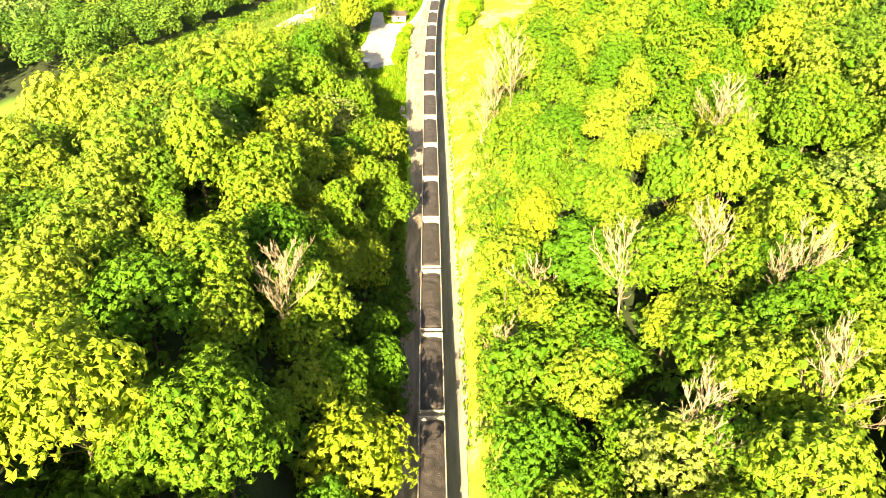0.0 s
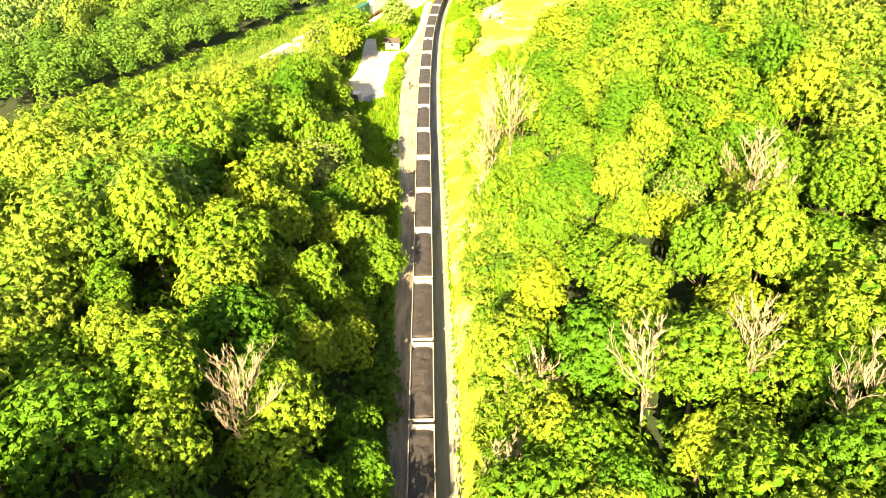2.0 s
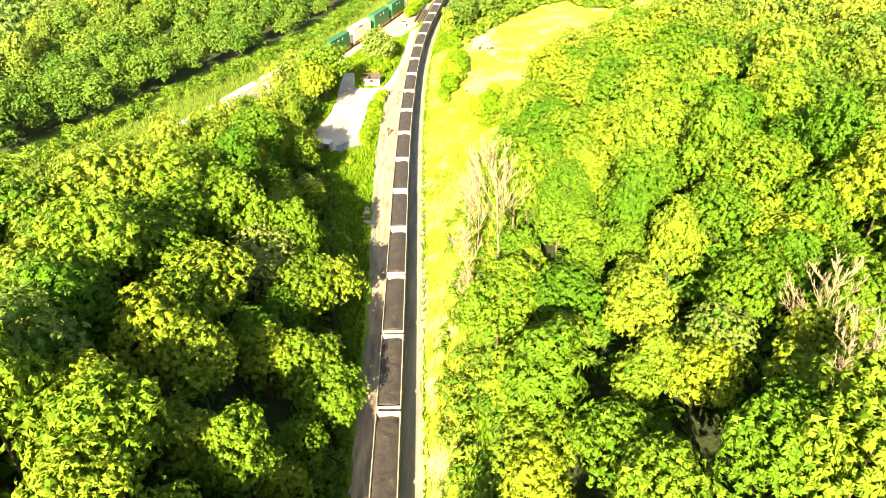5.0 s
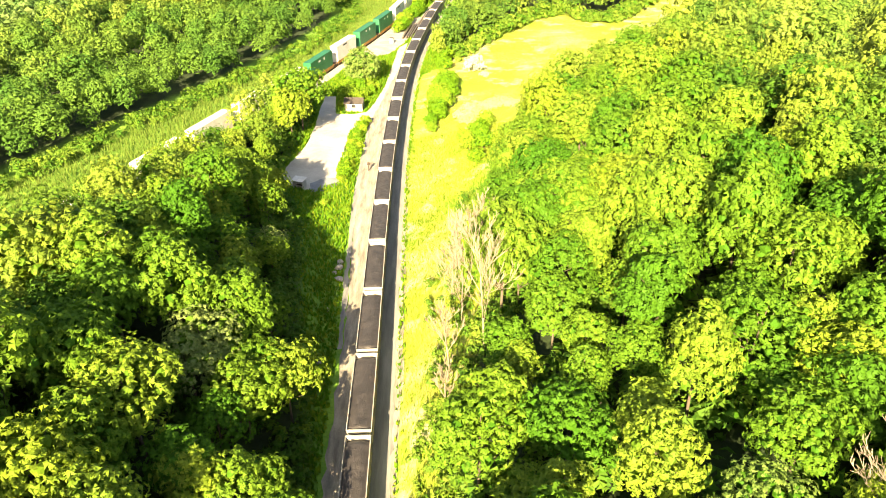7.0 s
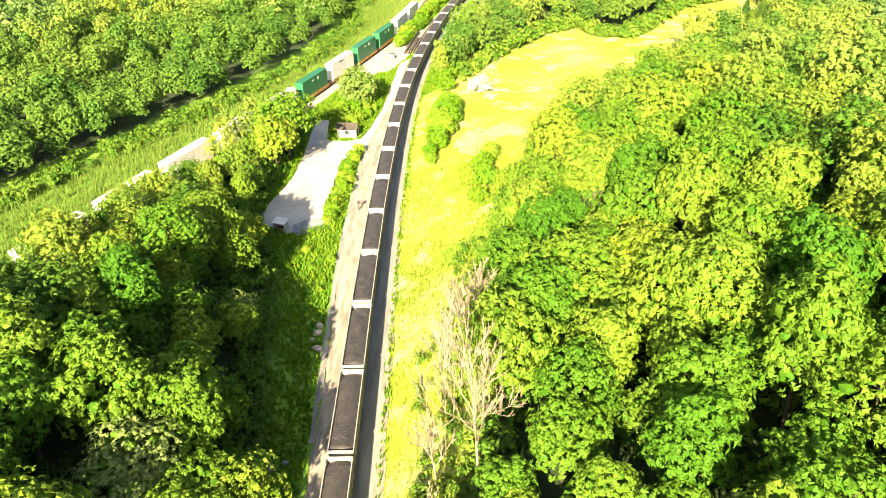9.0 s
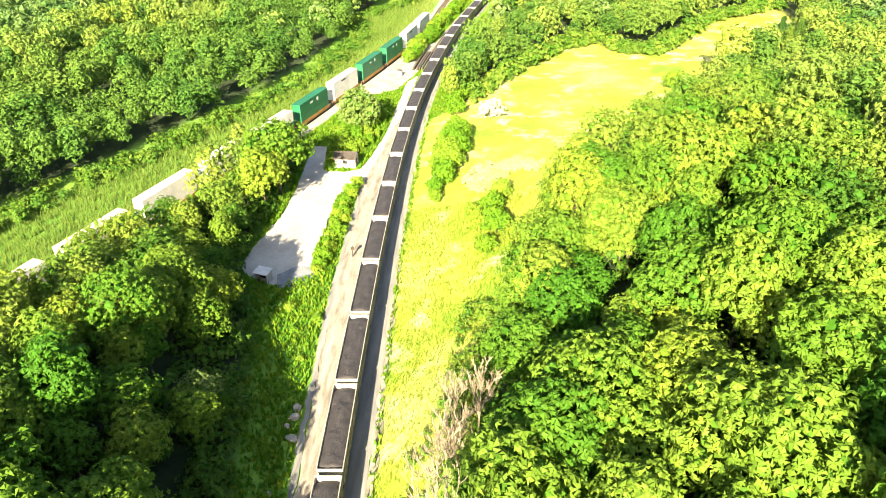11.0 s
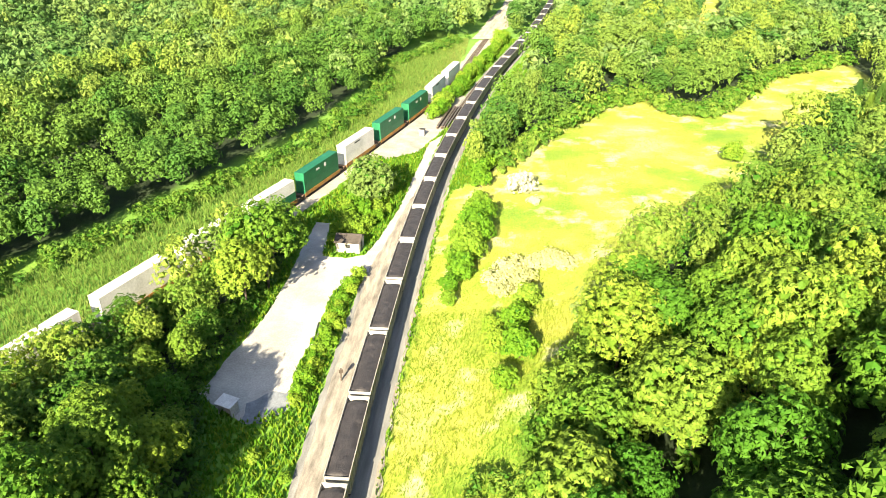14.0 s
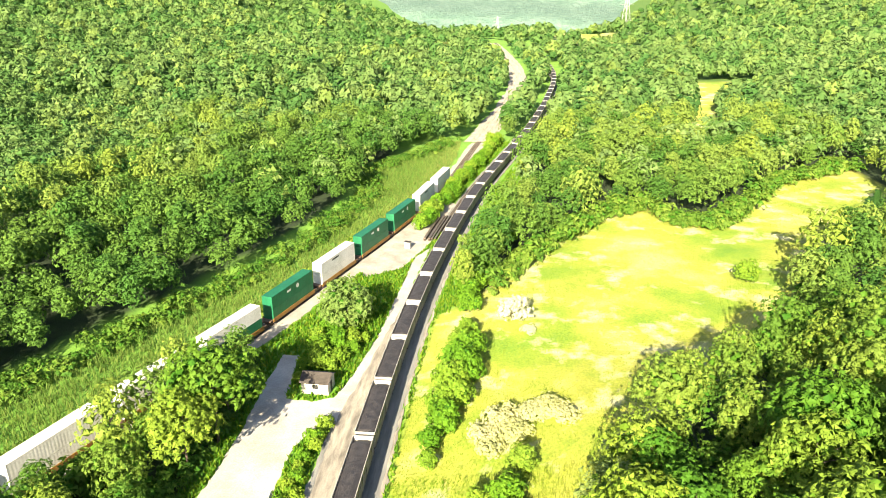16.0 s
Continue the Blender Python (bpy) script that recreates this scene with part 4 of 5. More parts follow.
def shrub(kinds, x, y, s, turn, name, label, category, group=""):
    crown, stem = kinds
    ob = new(name)
    part("stem", stem, ob)
    part("crown", crown, ob)
    ob.matrix_basis = pose(x, y, land_at(x, y) - 0.08, 0, 0, turn) @ Matrix.Diagonal((s, s, s, 1))
    return tagged(ob, label, category, group)


rng = random.Random(21)
# hedge between gravel yard and coal track
for k in range(26):
    y = 211 + k * 1.5
    shrub(SHRUBS[k % 3], -13.4 + rng.uniform(-1.2, 1.1) + 0.03 * (y - 211), y + rng.uniform(-0.5, 0.5), rng.uniform(0.6, 1.0), rng.uniform(0, 360), "shrub", "bright green weedy shrub in the strip beside the gravel yard", "shrub", "yard hedge")
# thicket round the hut
for x, y, s in [(-19.9, 262.5, 0.55), (-20.2, 266.5, 0.62), (-17.5, 267.5, 0.8), (-14.0, 269.5, 0.85), (-18.8, 272, 0.9), (-12.2, 273.5, 0.7), (-15.5, 274.5, 0.9), (-10.8, 278.5, 0.55), (-20.3, 277.5, 0.7), (-13.0, 284.5, 0.75),
                (-18.5, 287.5, 0.7), (-11.5, 291, 0.6), (-15.5, 293, 0.55), (-12.6, 297, 0.5), (-17.6, 270.5, 0.85), (-15.2, 266.6, 0.6), (-12.8, 277.0, 0.75), (-16.8, 279.0, 0.85), (-19.2, 283.0, 0.8), (-11.8, 286.0, 0.6), (-14.0, 289.0, 0.8), (-17.2, 291.0, 0.7)]:
    shrub(THICKET[rng.randrange(2)], x, y, s, rng.uniform(0, 360), "bush", "dense dark green bush beside the hut", "bush", "hut thicket")
shrub(WILLOW, -15.8, 284.5, 1.3, 40, "willow", "rounded grey-green willow tree behind the hut", "tree")
# bushes between meadow and coal track
for x, y, s in [(6.6, 238, 0.6), (6.4, 243, 0.85), (8.2, 247, 1.1), (7.4, 252, 1.2), (10.0, 253.5, 1.3), (8.6, 258, 1.35), (11.0, 261, 1.3), (9.2, 265, 1.4), (11.4, 269, 1.2), (9.4, 273, 1.0), (10.6, 279, 0.8), (10.5, 290, 1.0), (9.8, 296, 1.1), (10.6, 301.5, 1.35), (11.2, 308, 1.1),
                (12.0, 315, 1.2), (12.8, 321.5, 1.1), (11.6, 328, 1.15), (13.2, 333.5, 1.2), (16.0, 327, 1.0), (15.6, 338, 1.1), (12.8, 340, 0.9), (18.5, 333, 1.2), (20, 341, 1.25), (17.5, 347, 1.1)]:
    shrub(THICKET[rng.randrange(2)], x, y, s, rng.uniform(0, 360), "bush", "bright sunlit green bush along the railway embankment", "bush", "embankment bushes")
# young trees between the two railways
y = 349.0
while y < 470:
    x = float(mix_x(y)) * 0.5 + (float(coal_x(y)) - 4) * 0.5 + rng.uniform(-1.3, 1.3)
    shrub(THICKET[rng.randrange(2)], x, y, rng.uniform(0.85, 1.3), rng.uniform(0, 360), "bush", "leafy green bush growing between the two railway lines", "bush", "bushes between the tracks")
    y += rng.uniform(2.6, 4.2)
# meadow
shrub(BLOOM[0], 19.8, 284.5, 1.6, 15, "flowering_bush", "white blossoming hawthorn bush on the meadow", "bush")
shrub(BLOOM[1], 22.8, 278.5, 1.0, 80, "flowering_bush", "low white flowering bush on the meadow", "bush")
for x, y, s in [(17.6, 247.5, 1.7), (15.0, 243.6, 1.6), (19.6, 244.0, 1.5), (16.0, 240.2, 1.3), (22.6, 248.5, 1.4), (25.4, 249.6, 1.5), (27.8, 246.5, 1.2)]:
    shrub(BLOOM[2], x, y, s, 360 * s, "dry_bush", "low pale cream dry bush in the long grass", "bush", "pale bushes")
shrub(THICKET[0], 73.3, 304.5, 1.05, 0, "young_tree", "small round dark green tree alone on the meadow", "tree")
for x, y, s in [(15.5, 222, 1.0), (18.5, 228, 1.15), (20.5, 235, 1.0), (14.5, 228, 0.7), (19, 220, 1.1), (16.8, 213, 0.9)]:
    shrub(THICKET[rng.randrange(2)], x, y, s, rng.uniform(0, 360), "bush", "round green bush at the edge of the meadow", "bush", "meadow edge bushes")
# lone shrubs on the left verge
for x, y, s in [(-12.5, 152, 0.8), (-11.6, 160, 0.7), (-13.5, 178, 0.9), (-12.2, 186, 0.7), (-14.8, 193, 0.8), (-16.5, 199, 1.0), (-11.4, 196, 0.7), (-10.8, 143, 0.7), (-13, 167, 0.6), (-10.4, 132, 0.8), (-9.4, 121, 0.8)]:
    shrub(SHRUBS[rng.randrange(3)], x, y, s, rng.uniform(0, 360), "shrub", "yellow-green shrub in the weedy railway verge", "shrub", "verge shrubs")
# large trees over the yard
for x, y, s, kind in [(-28.3, 243.5, 1.42, 5), (-29.5, 235.0, 1.15, 1), (-29.5, 251.5, 1.05, 0), (-32.5, 246.0, 1.1, 3)]:
    tree(kind, pose(x, y, -0.1, 0, 0, 77 * x) @ Matrix.Diagonal((s, s, s, 1)), "tall broad green tree overhanging the gravel yard", group="yard trees")


def conifer(seed, height, radius):
    """A pine: whorls of drooping needle sprays round a straight trunk."""
    r = np.random.default_rng(seed)
    V, F, off = [], [], 0
    for k in range(900):
        u = r.random() ** 0.8
        a = r.random() * 6.283
        reach = radius * (1 - u) * (0.35 + 0.65 * r.random()) + 0.15
        z = height * (0.12 + 0.88 * u) - 0.25 * reach
        c = np.array([reach * math.cos(a), reach * math.sin(a), z])
        out = np.array([math.cos(a), math.sin(a), -0.25])
        side = np.array([-math.sin(a), math.cos(a), 0.0])
        s = 0.55 + 0.3 * r.random()
        V += [c + out * s, c - out * 0.2 + side * s * 0.4, c - out * 0.2 - side * s * 0.4 + np.array([0, 0, 0.1])]
        F.append((off, off + 1, off + 2))
        off += 3
    bm = bmesh.new()
    tube(bm, (0, 0, -0.2), (0, 0, height * 0.97), 0.22, 0.03, 7)
    return mesh_fast("needles", np.array(V), np.array(F), LEAVES_PINE), bm_mesh("trunk", bm, BARK)


PINE = conifer(3, 11.5, 3.2)
for x, y, s in [(111, 333, 1.0), (115.5, 338, 1.1), (106.5, 326, 0.9), (112, 323, 1.05), (118, 330, 1.15), (103, 318, 0.85)]:
    ob = new("pine_tree")
    part("trunk", PINE[1], ob)
    part("needles", PINE[0], ob)
    ob.matrix_basis = pose(x, y, land_at(x, y) - 0.1, 0, 0, x * 40) @ Matrix.Diagonal((s, s, s, 1))
    tagged(ob, "dark green pine tree at the corner of the meadow", "tree", "pines")


def bare_tree(seed, height, spread_r, x, y, label):
    """A dead tree: a forked trunk with limbs that part into fine twigs."""
    r = random.Random(seed)
    ob = new("dead_tree")
    bm = bmesh.new()
    top = Vector((r.uniform(-0.6, 0.6), r.uniform(-0.6, 0.6), height))
    knots = [Vector((0, 0, -0.3)), Vector((top.x * 0.3, top.y * 0.2, height * 0.35)), Vector((top.x * 0.5, top.y * 0.8, height * 0.7)), top]
    radii = [0.17, 0.11, 0.06, 0.03]
    for k in range(3):
        tube(bm, knots[k], knots[k + 1], radii[k], radii[k + 1], 7)
    part("trunk", bm_mesh("trunk", bm, DEADWOOD, True), ob)
    for k in range(13):
        u = 0.25 + 0.68 * (k + r.random()) / 13
        root = knots[1].lerp(knots[3], (u - 0.25) / 0.75) if u > 0.35 else knots[0].lerp(knots[1], u / 0.35)
        a = k * 2.4 + r.uniform(-0.5, 0.5)
        bm = bmesh.new()

        def grow(p, d, length, thick, level):
            q = p
            for _ in range(2):
                d2 = (d + Vector((r.uniform(-0.25, 0.25), r.uniform(-0.25, 0.25), r.uniform(-0.05, 0.3)))).normalized()
                n = q + d2 * length * 0.5
                tube(bm, q, n, thick, thick * 0.65, 3)
                thick = max(thick * 0.7, 0.026)
                if level:
                    for _ in range(4):
                        e = (d2 + Vector((r.uniform(-0.6, 0.6), r.uniform(-0.6, 0.6), r.uniform(-0.1, 0.8)))).normalized()
                        grow(q.lerp(n, r.uniform(0.3, 1)), e, length * r.uniform(0.3, 0.5), max(thick * 0.7, 0.026), level - 1)
                q, d = n, d2

        d = Vector((math.cos(a), math.sin(a), r.uniform(0.8, 1.9))).normalized()
        grow(root, d, spread_r * (1.35 - u) * r.uniform(0.9, 1.3), 0.055 * (1.4 - u), 2)
        part("branch", bm_mesh("branch", bm, DEADWOOD), ob)
    ob.matrix_basis = pose(x, y, land_at(x, y), r.uniform(-5, 5), r.uniform(-5, 5), r.uniform(0, 360))
    return tagged(ob, label, "dead tree", "dead trees")


for k, (x, y, h, s) in enumerate([(8.2, 61.0, 13, 4.0), (9.2, 137, 9, 3.4), (11.2, 146, 13, 4.2), (12.6, 152, 14, 4.6), (14.2, 158, 13, 4.0), (9.9, 155, 10, 3.6), (13.6, 132.5, 18, 7.2), (8.6, 128, 7, 2.8), (11.6, 164, 9, 3.4)]):
    bare_tree(200 + k, h, s, x, y, "bleached leafless dead tree on the railway verge")
for k, (x, y, h, s) in enumerate([(37.6, 86, 15, 5.4), (20.4, 41, 14.5, 4.6), (30.7, 41, 16, 5.4), (20.8, 65.5, 14, 4.2), (33.5, 55.8, 15, 4.8), (10.5, 71, 13, 4.4), (-18.0, 64, 15, 5.0), (28.5, 63, 14, 4.0), (40, 96, 14.5, 4.4)]):
    bare_tree(230 + k, h, s, x, y, "pale grey half-bare tree standing among green woods")


# ---- buildings and small things by the yard ----
def hut():
    ob = new("hut")
    w, d, h = 2.5, 1.9, 2.5
    bm = bmesh.new()
    t = 0.2
    box(bm, -w, w, d - t, d, 0, h)
    box(bm, -w, -w + t, -d + t, d - t, 0, h)
    box(bm, w - t, w, -d + t, d - t, 0, h)
    box(bm, -w, -0.45, -d, -d + t, 0, h)
    box(bm, 0.65, w, -d, -d + t, 0, h)
    box(bm, -0.45, 0.65, -d, -d + t, 0, 1.1)
    box(bm, -0.45, 0.65, -d, -d + t, 2.0, h)
    for s in (-1, 1):
        x0, x1 = (-w, -w + t) if s < 0 else (w - t, w)
        vs = [bm.verts.new((x, y, z)) for x in (x0, x1) for y, z in ((-d, h), (d, h), (0.0, h + 1.0))]
        bm.faces.new(vs[:3])
        bm.faces.new(vs[3:])
        for a, b in ((0, 1), (1, 2), (2, 0)):
            bm.faces.new((vs[a], vs[b], vs[b + 3], vs[a + 3]))
    part("wall", bm_mesh("wall", bm, PLASTER), ob, "cream rendered walls with stained foot")
    for s in (-1, 1):
        slope = None
        for k in range(9):
            bm = bmesh.new()
            u0, u1 = k / 9, (k + 1) / 9 + 0.02
            y0, z0 = s * (d + 0.35) * (1 - u0), h - 0.16 + 1.22 * u0
            y1, z1 = s * (d + 0.35) * (1 - u1), h - 0.16 + 1.22 * u1
            vs = [bm.verts.new(p) for p in ((-w - 0.3, y0, z0 + 0.07), (w + 0.3, y0, z0 + 0.07), (w + 0.3, y1, z1 + 0.02), (-w - 0.3, y1, z1 + 0.02),
                                            (-w - 0.3, y0, z0), (w + 0.3, y0, z0), (w + 0.3, y1, z1 - 0.04), (-w - 0.3, y1, z1 - 0.04))]
            for q in ((0, 1, 2, 3), (4, 7, 6, 5), (0, 4, 5, 1), (2, 6, 7, 3), (0, 3, 7, 4), (1, 5, 6, 2)):
                bm.faces.new([vs[i] for i in q])
            if slope is None:
                slope = part("roof_slope", bm_mesh("roof_slope", bm, ROOFING), ob, "weathered grey shingle roof slope")
            else:
                part("shingle_course", bm_mesh("shingle_course", bm, ROOFING), slope)
    win = part("window", box_mesh("window", PLASTER, -0.52, 0.72, -d - 0.05, -d + 0.02, 1.02, 1.1), ob)
    for x0, x1 in ((-0.44, 0.07), (0.13, 0.64)):
        part("pane", box_mesh("pane", GLASS, x0, x1, -d + 0.08, -d + 0.1, 1.12, 1.98), win)
    part("mullion", box_mesh("mullion", TIMBER, 0.07, 0.13, -d + 0.02, -d + 0.12, 1.1, 2.0), win)
    part("crossbar", box_mesh("crossbar", TIMBER, -0.45, 0.65, -d + 0.03, -d + 0.11, 1.52, 1.58), win)
    door = part("door", box_mesh("door", TIMBER, w + 0.004, w + 0.05, -0.5, 0.45, 0.0, 2.0, bevel=0.01), ob, "dark timber side door")
    part("handle", box_mesh("handle", GALVANISED, w + 0.054, w + 0.1, 0.28, 0.38, 0.98, 1.04), door)
    ob.matrix_basis = pose(-15.9, 260.3, -0.04, 0, 0, -4)
    return tagged(ob, "small cream hut with grey shingle gable roof beside the gravel drive", "hut")


hut()


def lean_to():
    ob = new("shed")
    for x in (-1.25, 1.17):
        part("side_panel", box_mesh("side_panel", GALVANISED, x, x + 0.06, -0.85, 0.85, 0, 2.1), ob)
    part("back_panel", box_mesh("back_panel", GALVANISED, -1.19, 1.17, 0.79, 0.85, 0, 2.1), ob)
    part("roof", box_mesh("roof", ROOFTIN, -1.5, 1.45, -1.15, 1.1, -0.04, 0.06, bevel=0.01), ob, "white sheet metal roof", pose(0, 0, 2.24, 7, 0, 0))
    part("bench", box_mesh("bench", TIMBER, -1.15, 1.13, 0.3, 0.78, 0.42, 0.5), ob)
    ob.matrix_basis = pose(-23.4, 208.4, 0, 0, 0, -20)
    return tagged(ob, "small open-fronted metal shed with white roof at the yard edge", "shed")


lean_to()


def boulder(seed, x, y, s):
    r = np.random.default_rng(seed)
    v = ICO2_V.copy()
    for _ in range(9):
        n = r.normal(size=3)
        n /= np.linalg.norm(n)
        h = 0.55 + 0.25 * r.random()
        k = v @ n - h
        v -= np.clip(k, 0, None)[:, None] * n
    v = v * np.array([1.0, 0.8, 0.75]) * s + 0.03 * r.normal(size=v.shape)
    me = mesh_fast("boulder", v, ICO2_F, ROCK)
    ob = new("boulder", me)
    ob.matrix_basis = pose(x, y, land_at(x, y) + 0.38 * s, 0, 0, seed * 50)
    return tagged(ob, "large pale limestone boulder in the weedy verge", "boulder", "verge boulders")


for k, (x, y, s) in enumerate([(-10.2, 169.6, 0.95), (-10.6, 173.6, 0.9), (-10.5, 175.6, 0.85), (-11.3, 172.0, 0.6), (-10.4, 146.5, 0.5), (-11.9, 145.2, 0.7), (-11.0, 160.5, 0.55)]):
    boulder(k, x, y, s)

post = new("marker_post")
part("post", box_mesh("post", TIMBER, -0.11, 0.11, -0.11, 0.11, -0.1, 2.3, bevel=0.02), post)
part("sign_board", box_mesh("sign_board", TIMBER, -0.35, 0.35, -0.15, -0.115, 1.5, 2.2, bevel=0.01), post, "dark blank board")
post.matrix_basis = pose(-8.5, 217.0, 0.05, 0, 3, 12)
tagged(post, "dark weathered timber marker post beside the coal track", "post")
for dx in (0.0, 0.55):
    bm = bmesh.new()
    tube(bm, (0, -3.6, 0.12), (0, 3.6, 0.12), 0.11, 0.11, 8)
    ob = new("pipe", bm_mesh("pipe", bm, GALVANISED, True))
    ob.matrix_basis = pose(-15.6 + dx, 228.7 - dx, 0.05, 0, 0, 4)
    tagged(ob, "long pale steel pipe lying in the grass beside the yard", "pipe", "pipes")

cabinet = new("signal_cabinet")
part("case", box_mesh("case", GALVANISED, -0.8, 0.8, -0.55, 0.55, 0.1, 1.9, bevel=0.03), cabinet)
part("cap", box_mesh("cap", STEEL_DARK, -0.9, 0.9, -0.65, 0.65, 1.903, 2.0, bevel=0.02), cabinet)
part("plinth", box_mesh("plinth", GREYSTONE, -0.9, 0.9, -0.65, 0.65, -0.1, 0.097), cabinet)
part("door", box_mesh("door", GALVANISED, -0.7, 0.7, -0.59, -0.554, 0.25, 1.75, bevel=0.01), cabinet)
cabinet.matrix_basis = pose(-8.8, 332.8, 0.08, 0, 0, -15)
tagged(cabinet, "grey metal signal cabinet on the bare railway yard", "cabinet")

# long stacks of dark ties and rails beside the train
for off, width in ((-6.9, 1.3), (-5.0, 0.9)):
    stack = new("tie_stack")
    for level in range(3):
        for i in range(2):
            vs, fs = [], []
            for k, yy in enumerate(np.arange(339, 361.5, 1.5)):
                xx = float(coal_x(yy)) + off + (i - 0.5) * width
                z = 0.12 + level * 0.3
                for dx, dz in ((-width * 0.24, 0), (width * 0.24, 0), (width * 0.24, 0.27), (-width * 0.24, 0.27)):
                    vs.append((xx + dx, yy, z + dz))
                if k:
                    o = 4 * k
                    fs += [(o + a - 4, o + b - 4, o + b, o + a) for a, b in ((0, 1), (1, 2), (2, 3), (3, 0))]
            fs += [(0, 3, 2, 1), tuple(len(vs) - 4 + q for q in range(4))]
            part("beam", mesh_of("beam", vs, fs, TIMBER if level < 2 else RAIL), stack)
    tagged(stack, "long stack of dark timber and rusty rails beside the train", "rail stack", "rail stacks")

rust_shed = new("rusty_shed")
part("wall", box_mesh("wall", STEEL_RUST, -1.6, 1.6, -1.8, 1.8, -0.3, 1.9), rust_shed)
part("roof", box_mesh("roof", STEEL_RUST, -1.9, 1.9, -2.2, 2.2, -0.05, 0.05, bevel=0.01), rust_shed, "rust-brown sheet roof", pose(0, 0, 2.1, 6, 0, 0))
rust_shed.matrix_basis = pose(15.4, 358.5, land_at(15.4, 358.5), 0, 0, -25)
tagged(rust_shed, "small rust-brown shed among bushes beside the railway", "shed")


def pylon(x, y, h):
    """A lattice transmission tower."""
    ob = new("pylon")
    for sx in (-1, 1):
        for sy in (-1, 1):
            bm = bmesh.new()
            tube(bm, (sx * h * 0.10, sy * h * 0.10, 0), (sx * h * 0.012, sy * h * 0.012, h), 0.35, 0.25, 4)
            part("leg", bm_mesh("leg", bm, GALVANISED), ob)
    for k in range(7):
        a, b = k / 7, (k + 1) / 7
        wa, wb = h * (0.10 - 0.088 * a), h * (0.10 - 0.088 * b)
        for sy in (-1, 1):
            for sx in (-1, 1):
                bm = bmesh.new()
                tube(bm, (-sx * wa, sy * wa, a * h), (sx * wb, sy * wb, b * h), 0.16, 0.16, 4)
                part("brace", bm_mesh("brace", bm, GALVANISED), ob)
    for z, w in ((0.72, 0.2), (0.84, 0.17), (0.95, 0.13)):
        bm = bmesh.new()
        tube(bm, (-h * w, 0, z * h), (h * w, 0, z * h), 0.3, 0.3, 4)
        part("cross_arm", bm_mesh("cross_arm", bm, GALVANISED), ob)
    ob.matrix_basis = pose(x, y, land_at(x, y) - 0.5, 0, 0, 30)
    return tagged(ob, "tall grey lattice power pylon on the far hillside", "pylon", "pylons")


pylon(190, 1230, 62)
pylon(5, 1380, 48)


# ---- grass, weeds and reeds ----
def blades(name, xs, ys, size, tall, tint, material, label, category):
    """Tufts of blades: pairs of crossed slivers."""
    r = np.random.default_rng(len(xs))
    n = len(xs)
    z = land(xs, ys) - 0.06
    V, F, T = [], [], []
    for k in range(2):
        a = r.random(n) * 6.283
        w = size * (0.5 + r.random(n))
        h = tall * (0.5 + r.random(n))
        lx, ly = (r.random(n) - 0.5) * h * 0.9, (r.random(n) - 0.5) * h * 0.9
        p = np.stack([np.stack([xs - w * np.cos(a), ys - w * np.sin(a), z], -1), np.stack([xs + w * np.cos(a), ys + w * np.sin(a), z], -1), np.stack([xs + lx, ys + ly, z + h], -1)], 1)
        F.append(np.arange(3 * n).reshape(n, 3) + 3 * n * k)
        V.append(p.reshape(-1, 3))
        T.append(np.repeat(tint, 3))
    me = mesh_fast(name, np.concatenate(V), np.concatenate(F), material)
    me.attributes.new("tint", "FLOAT", "POINT").data.foreach_set("value", np.concatenate(T).astype(np.float32))
    return tagged(new(name, me), label, category, kind="stuff")


r = np.random.default_rng(77)


def scatter(n, x0, x1, y0, y1, keep):
    xs, ys = x0 + (x1 - x0) * r.random(n), y0 + (y1 - y0) * r.random(n)
    ok = keep(xs, ys) > r.random(n)
    return xs[ok], ys[ok]


xs, ys = scatter(480000, 0, 130, 40, 405, lambda x, y: meadow_at(x, y) * np.where(y < 260, 1.0, 0.5))
tone = np.where(ys < 200, 0.36, 0.46) + 0.2 * np.sin(xs * 0.13 + 1.7 * np.sin(ys * 0.05)) * np.sin(ys * 0.09) + 0.12 * np.sin(xs * 0.5 + ys * 0.31) * np.sin(ys * 0.37) + 0.16 * (r.random(len(xs)) - 0.5)
blades("meadow_grass", xs, ys, np.where(ys < 235, 0.032, 0.03), np.where(ys < 235, 0.55, 0.26), np.clip(tone, 0.12, 0.84), GRASS, "tall yellow-green summer hay grass on the meadow", "grass")
xs, ys = scatter(170000, -32, 40, 60, 470, lambda x, y: verge_at(x, y) * (1 - meadow_at(x, y)) * ((x < coal_x(y) - np.interp(y, [86, 150, 195, 252, 253, 345, 346], [4.7, 5.3, 7.2, 7.6, 6, 3.4, 6.5])) | (x > coal_x(y) + 4.4))
                 * ~inside(YARD, x, y) * ~inside(LOADING, x, y) * (x > mix_x(y) + 5) * ~((np.abs(x + 15.9) < 2.9) & (np.abs(y - 260.3) < 2.4)))
blades("verge_weeds", xs, ys, 0.24, 0.7, 0.02 + 0.55 * r.random(len(xs)) ** 2, GRASS, "lush dark green weeds on the railway verge", "weeds")
xs, ys = scatter(260000, -150, -2, 90, 470, lambda x, y: rise(x - np.interp(y, WOOD_Y, WOOD_X), 1, 3) * rise(mix_x(y) - 3.5 - x, 0, 2))
blades("reed_bed", xs, ys, 0.08, 1.1, np.clip(0.10 + 0.5 * r.random(len(xs)) + 0.3 * rise(xs - mix_x(ys), -16, -6), 0, 0.84), REED, "band of tall pale green reeds beside the container line", "reeds")

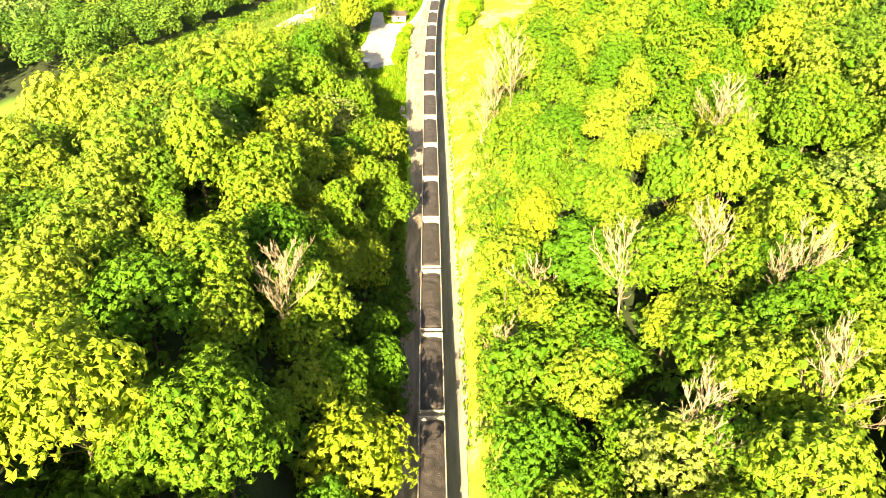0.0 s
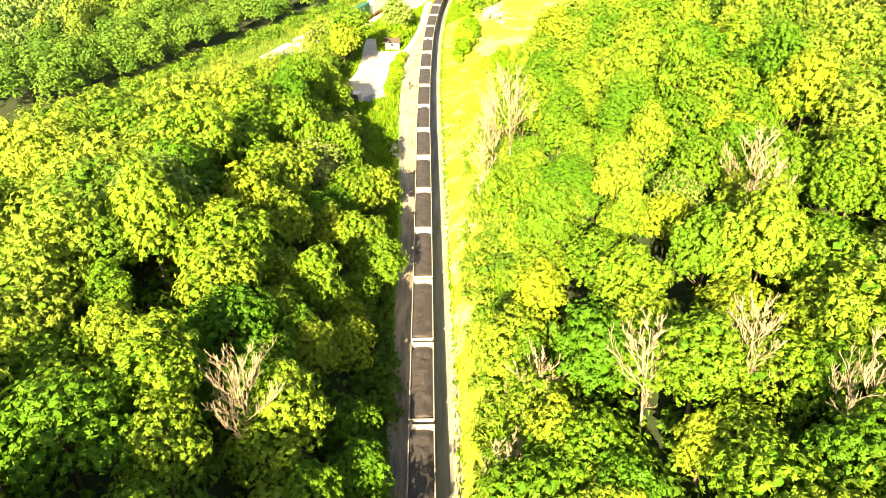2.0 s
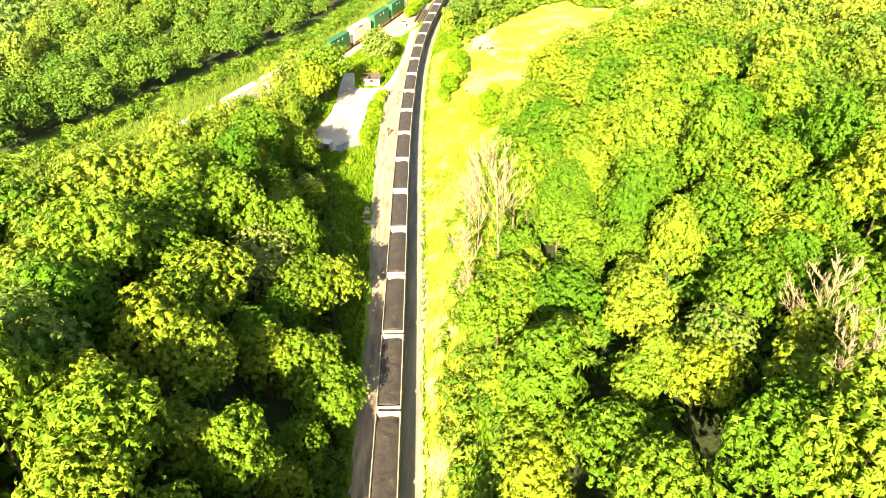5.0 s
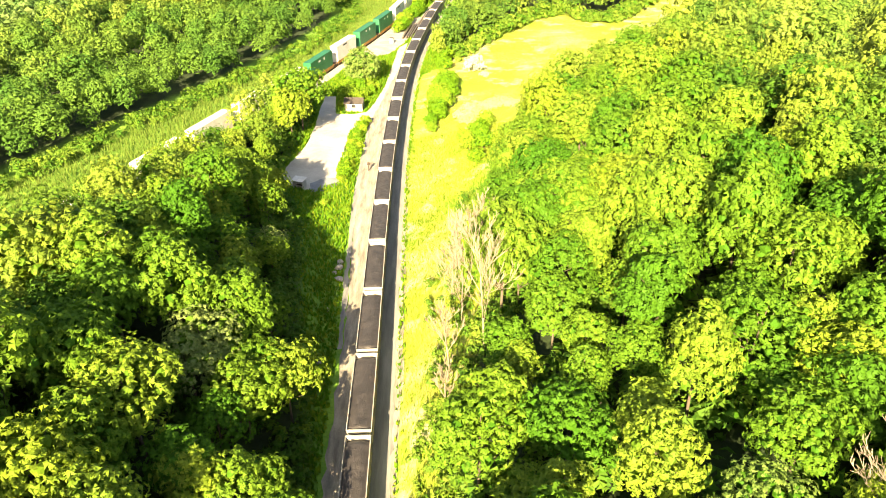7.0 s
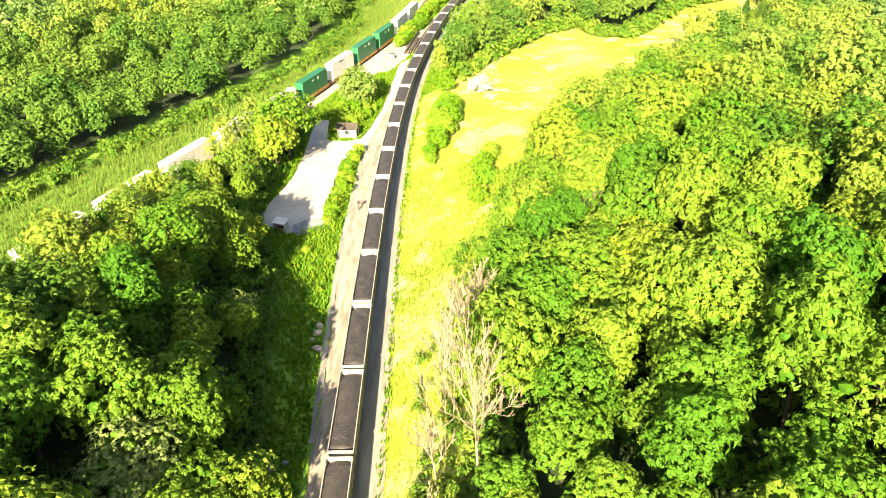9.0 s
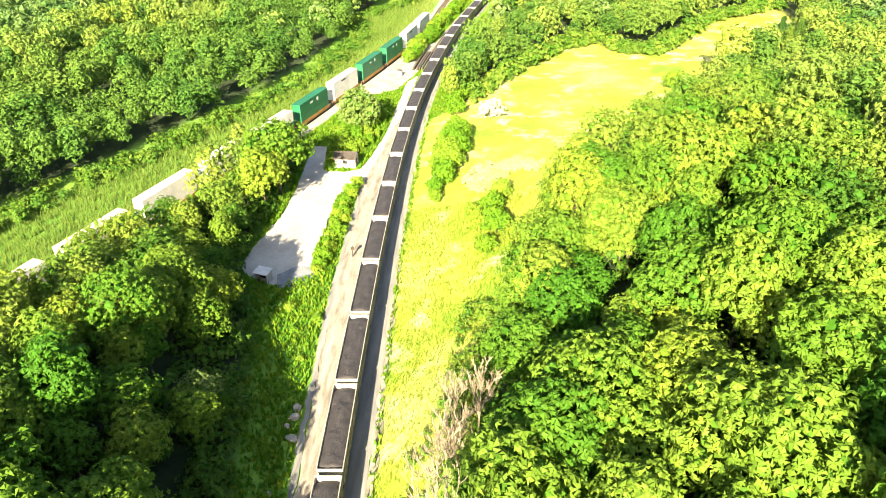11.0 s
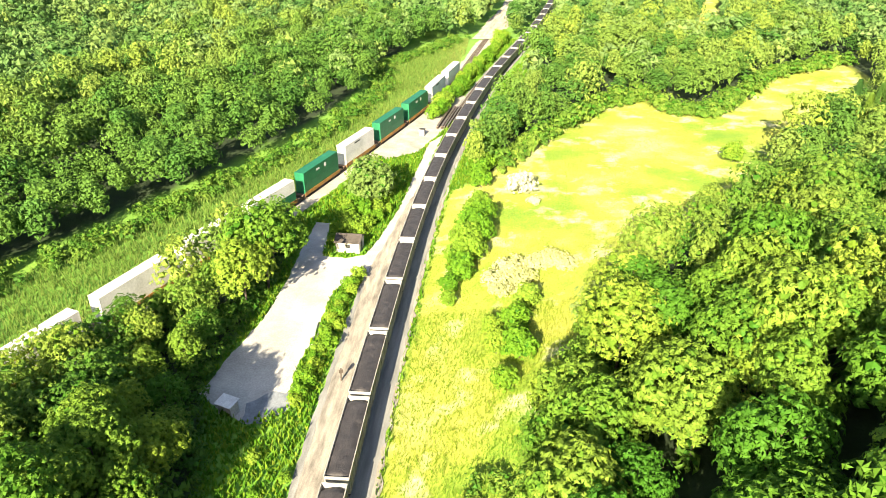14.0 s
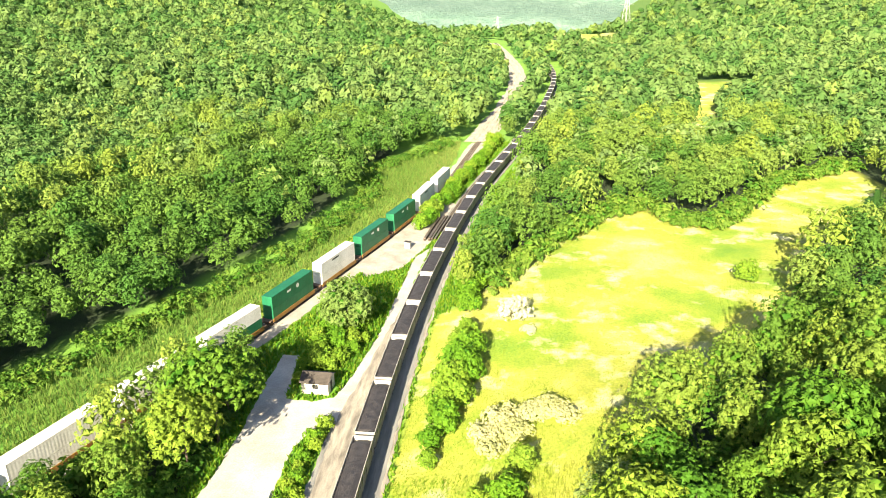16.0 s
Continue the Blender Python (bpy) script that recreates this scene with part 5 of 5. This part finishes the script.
LOW = [crown_arrays(120 + k, rr, hh, 0.1, 3, 69, 0.58, "dome", 0.45, 3) for k, (rr, hh) in enumerate([(1.5, 2.0), (2.0, 3.0), (1.2, 1.6)])]
low = []
for k in range(480):
    yy = rng.uniform(30, 272)
    xx = float(np.interp(yy, BANK_Y, BANK_X)) + rng.uniform(-5, 0.6)
    low.append((xx, yy, rng.uniform(0.6, 1.15), rng.uniform(0, 360), rng.random() * 0.55, k))
for k in range(420):
    yy = rng.uniform(30, 345)
    xx = float(np.interp(yy, HILL_Y, HILL_X)) + rng.uniform(-1.0, 4.5)
    low.append((xx, yy, rng.uniform(0.6, 1.15), rng.uniform(0, 360), rng.uniform(0.2, 0.8), k))
for k in range(560):
    yy = rng.uniform(190, 470)
    xx = float(np.interp(yy, WOOD_Y, WOOD_X)) + rng.uniform(-2, 8.0)
    low.append((xx, yy, rng.uniform(0.7, 1.3), rng.uniform(0, 360), rng.random() * 0.7, k))
FAR_SIDE_X, FAR_SIDE_Y = [0, 12, 25, 46, 62, 66, 79, 90, 107, 137, 145], [285, 292, 318, 351, 362, 346, 343, 358, 385, 404, 404]
for k in range(420):
    xx = rng.uniform(14, 142)
    yy = float(np.interp(xx, FAR_SIDE_X, FAR_SIDE_Y)) + rng.uniform(-0.5, 6.0)
    low.append((xx, yy, rng.uniform(0.9, 2.1), rng.uniform(0, 360), rng.uniform(0.2, 0.8), k))
for k in range(260):
    yy = rng.uniform(120, 345)
    xx = float(mix_x(yy)) + rng.choice([rng.uniform(5.5, 8.5), rng.uniform(-7.0, -4.5)])
    if yy > 268 and xx > mix_x(yy):
        continue
    low.append((xx, yy, rng.uniform(0.6, 1.2), rng.uniform(0, 360), rng.uniform(0.3, 0.85), k))
for k in range(2000):
    yy, xx = rng.uniform(30, 236), rng.uniform(-62, 72)
    if wooded(xx, yy) and abs(xx - 4) < 20 + 0.56 * yy:
        low.append((xx, yy, rng.uniform(1.0, 1.8), rng.uniform(0, 360), rng.uniform(0.0, 0.5), k))
for k in range(120):
    yy = rng.uniform(130, 266)
    low.append((float(mix_x(yy)) + rng.uniform(4.8, 8.0), yy, rng.uniform(1.1, 1.9), rng.uniform(0, 360), rng.uniform(0.2, 0.8), k))
for k in range(130):
    yy = rng.uniform(36, 172)
    xx = float(coal_x(yy)) + (rng.uniform(6.6, 9.5) if yy < 118 else rng.uniform(9.0, 18.0))
    low.append((xx, yy, rng.uniform(0.35, 0.8), rng.uniform(0, 360), rng.uniform(0.3, 0.85), k))
for k in range(300):
    yy = rng.uniform(96, 196)
    xx = float(np.interp(yy, HILL_Y, HILL_X)) - rng.random() ** 1.5 * 7.0
    if xx > coal_x(yy) + 6.8:
        low.append((xx, yy, rng.uniform(0.35, 0.95), rng.uniform(0, 360), rng.uniform(0.25, 0.9), k))
woodland("undergrowth", low, LOW, "mixed green undergrowth along the edges of the woods")


# ---- far ridge that closes the valley ----
def far_ridge():
    xs = np.linspace(-3200, 3600, 160)
    rows = []
    for j, u in enumerate(np.linspace(0, 1, 14)):
        z = -125 + u * (165 + 28 * np.sin(xs * 0.0021 + 0.6) + 14 * np.sin(xs * 0.0067) + 0.05 * np.abs(xs - 250)) + 5 * np.sin(xs * 0.03 + j * 2.1) * np.sin(j * 1.7)
        rows.append(np.stack([xs, 2500 + 900 * u + 60 * np.sin(xs * 0.004 + j), z], -1))
    V = np.stack(rows)
    n, m = V.shape[:2]
    i = np.arange(n * m).reshape(n, m)
    q = np.stack([i[:-1, :-1], i[:-1, 1:], i[1:, 1:], i[1:, :-1]], -1).reshape(-1, 4)
    # The blue-green base colour holds the distance haze; the air itself is clear.
    k = Mat("haze_tinted_forest", 0.95)
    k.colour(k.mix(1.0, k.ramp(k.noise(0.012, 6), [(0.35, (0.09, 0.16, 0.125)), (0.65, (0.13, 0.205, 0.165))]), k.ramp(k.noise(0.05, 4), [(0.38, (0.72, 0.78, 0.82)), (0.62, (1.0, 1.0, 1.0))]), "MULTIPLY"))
    k.bump(k.noise(0.05, 5), 0.9, 14.0)
    return tagged(new("backdrop", mesh_fast("backdrop", V.reshape(-1, 3), q, k.m, True)), "distant wooded ridge closing the valley, haze painted in as blue-green", "hills", kind="structure")


far_ridge()
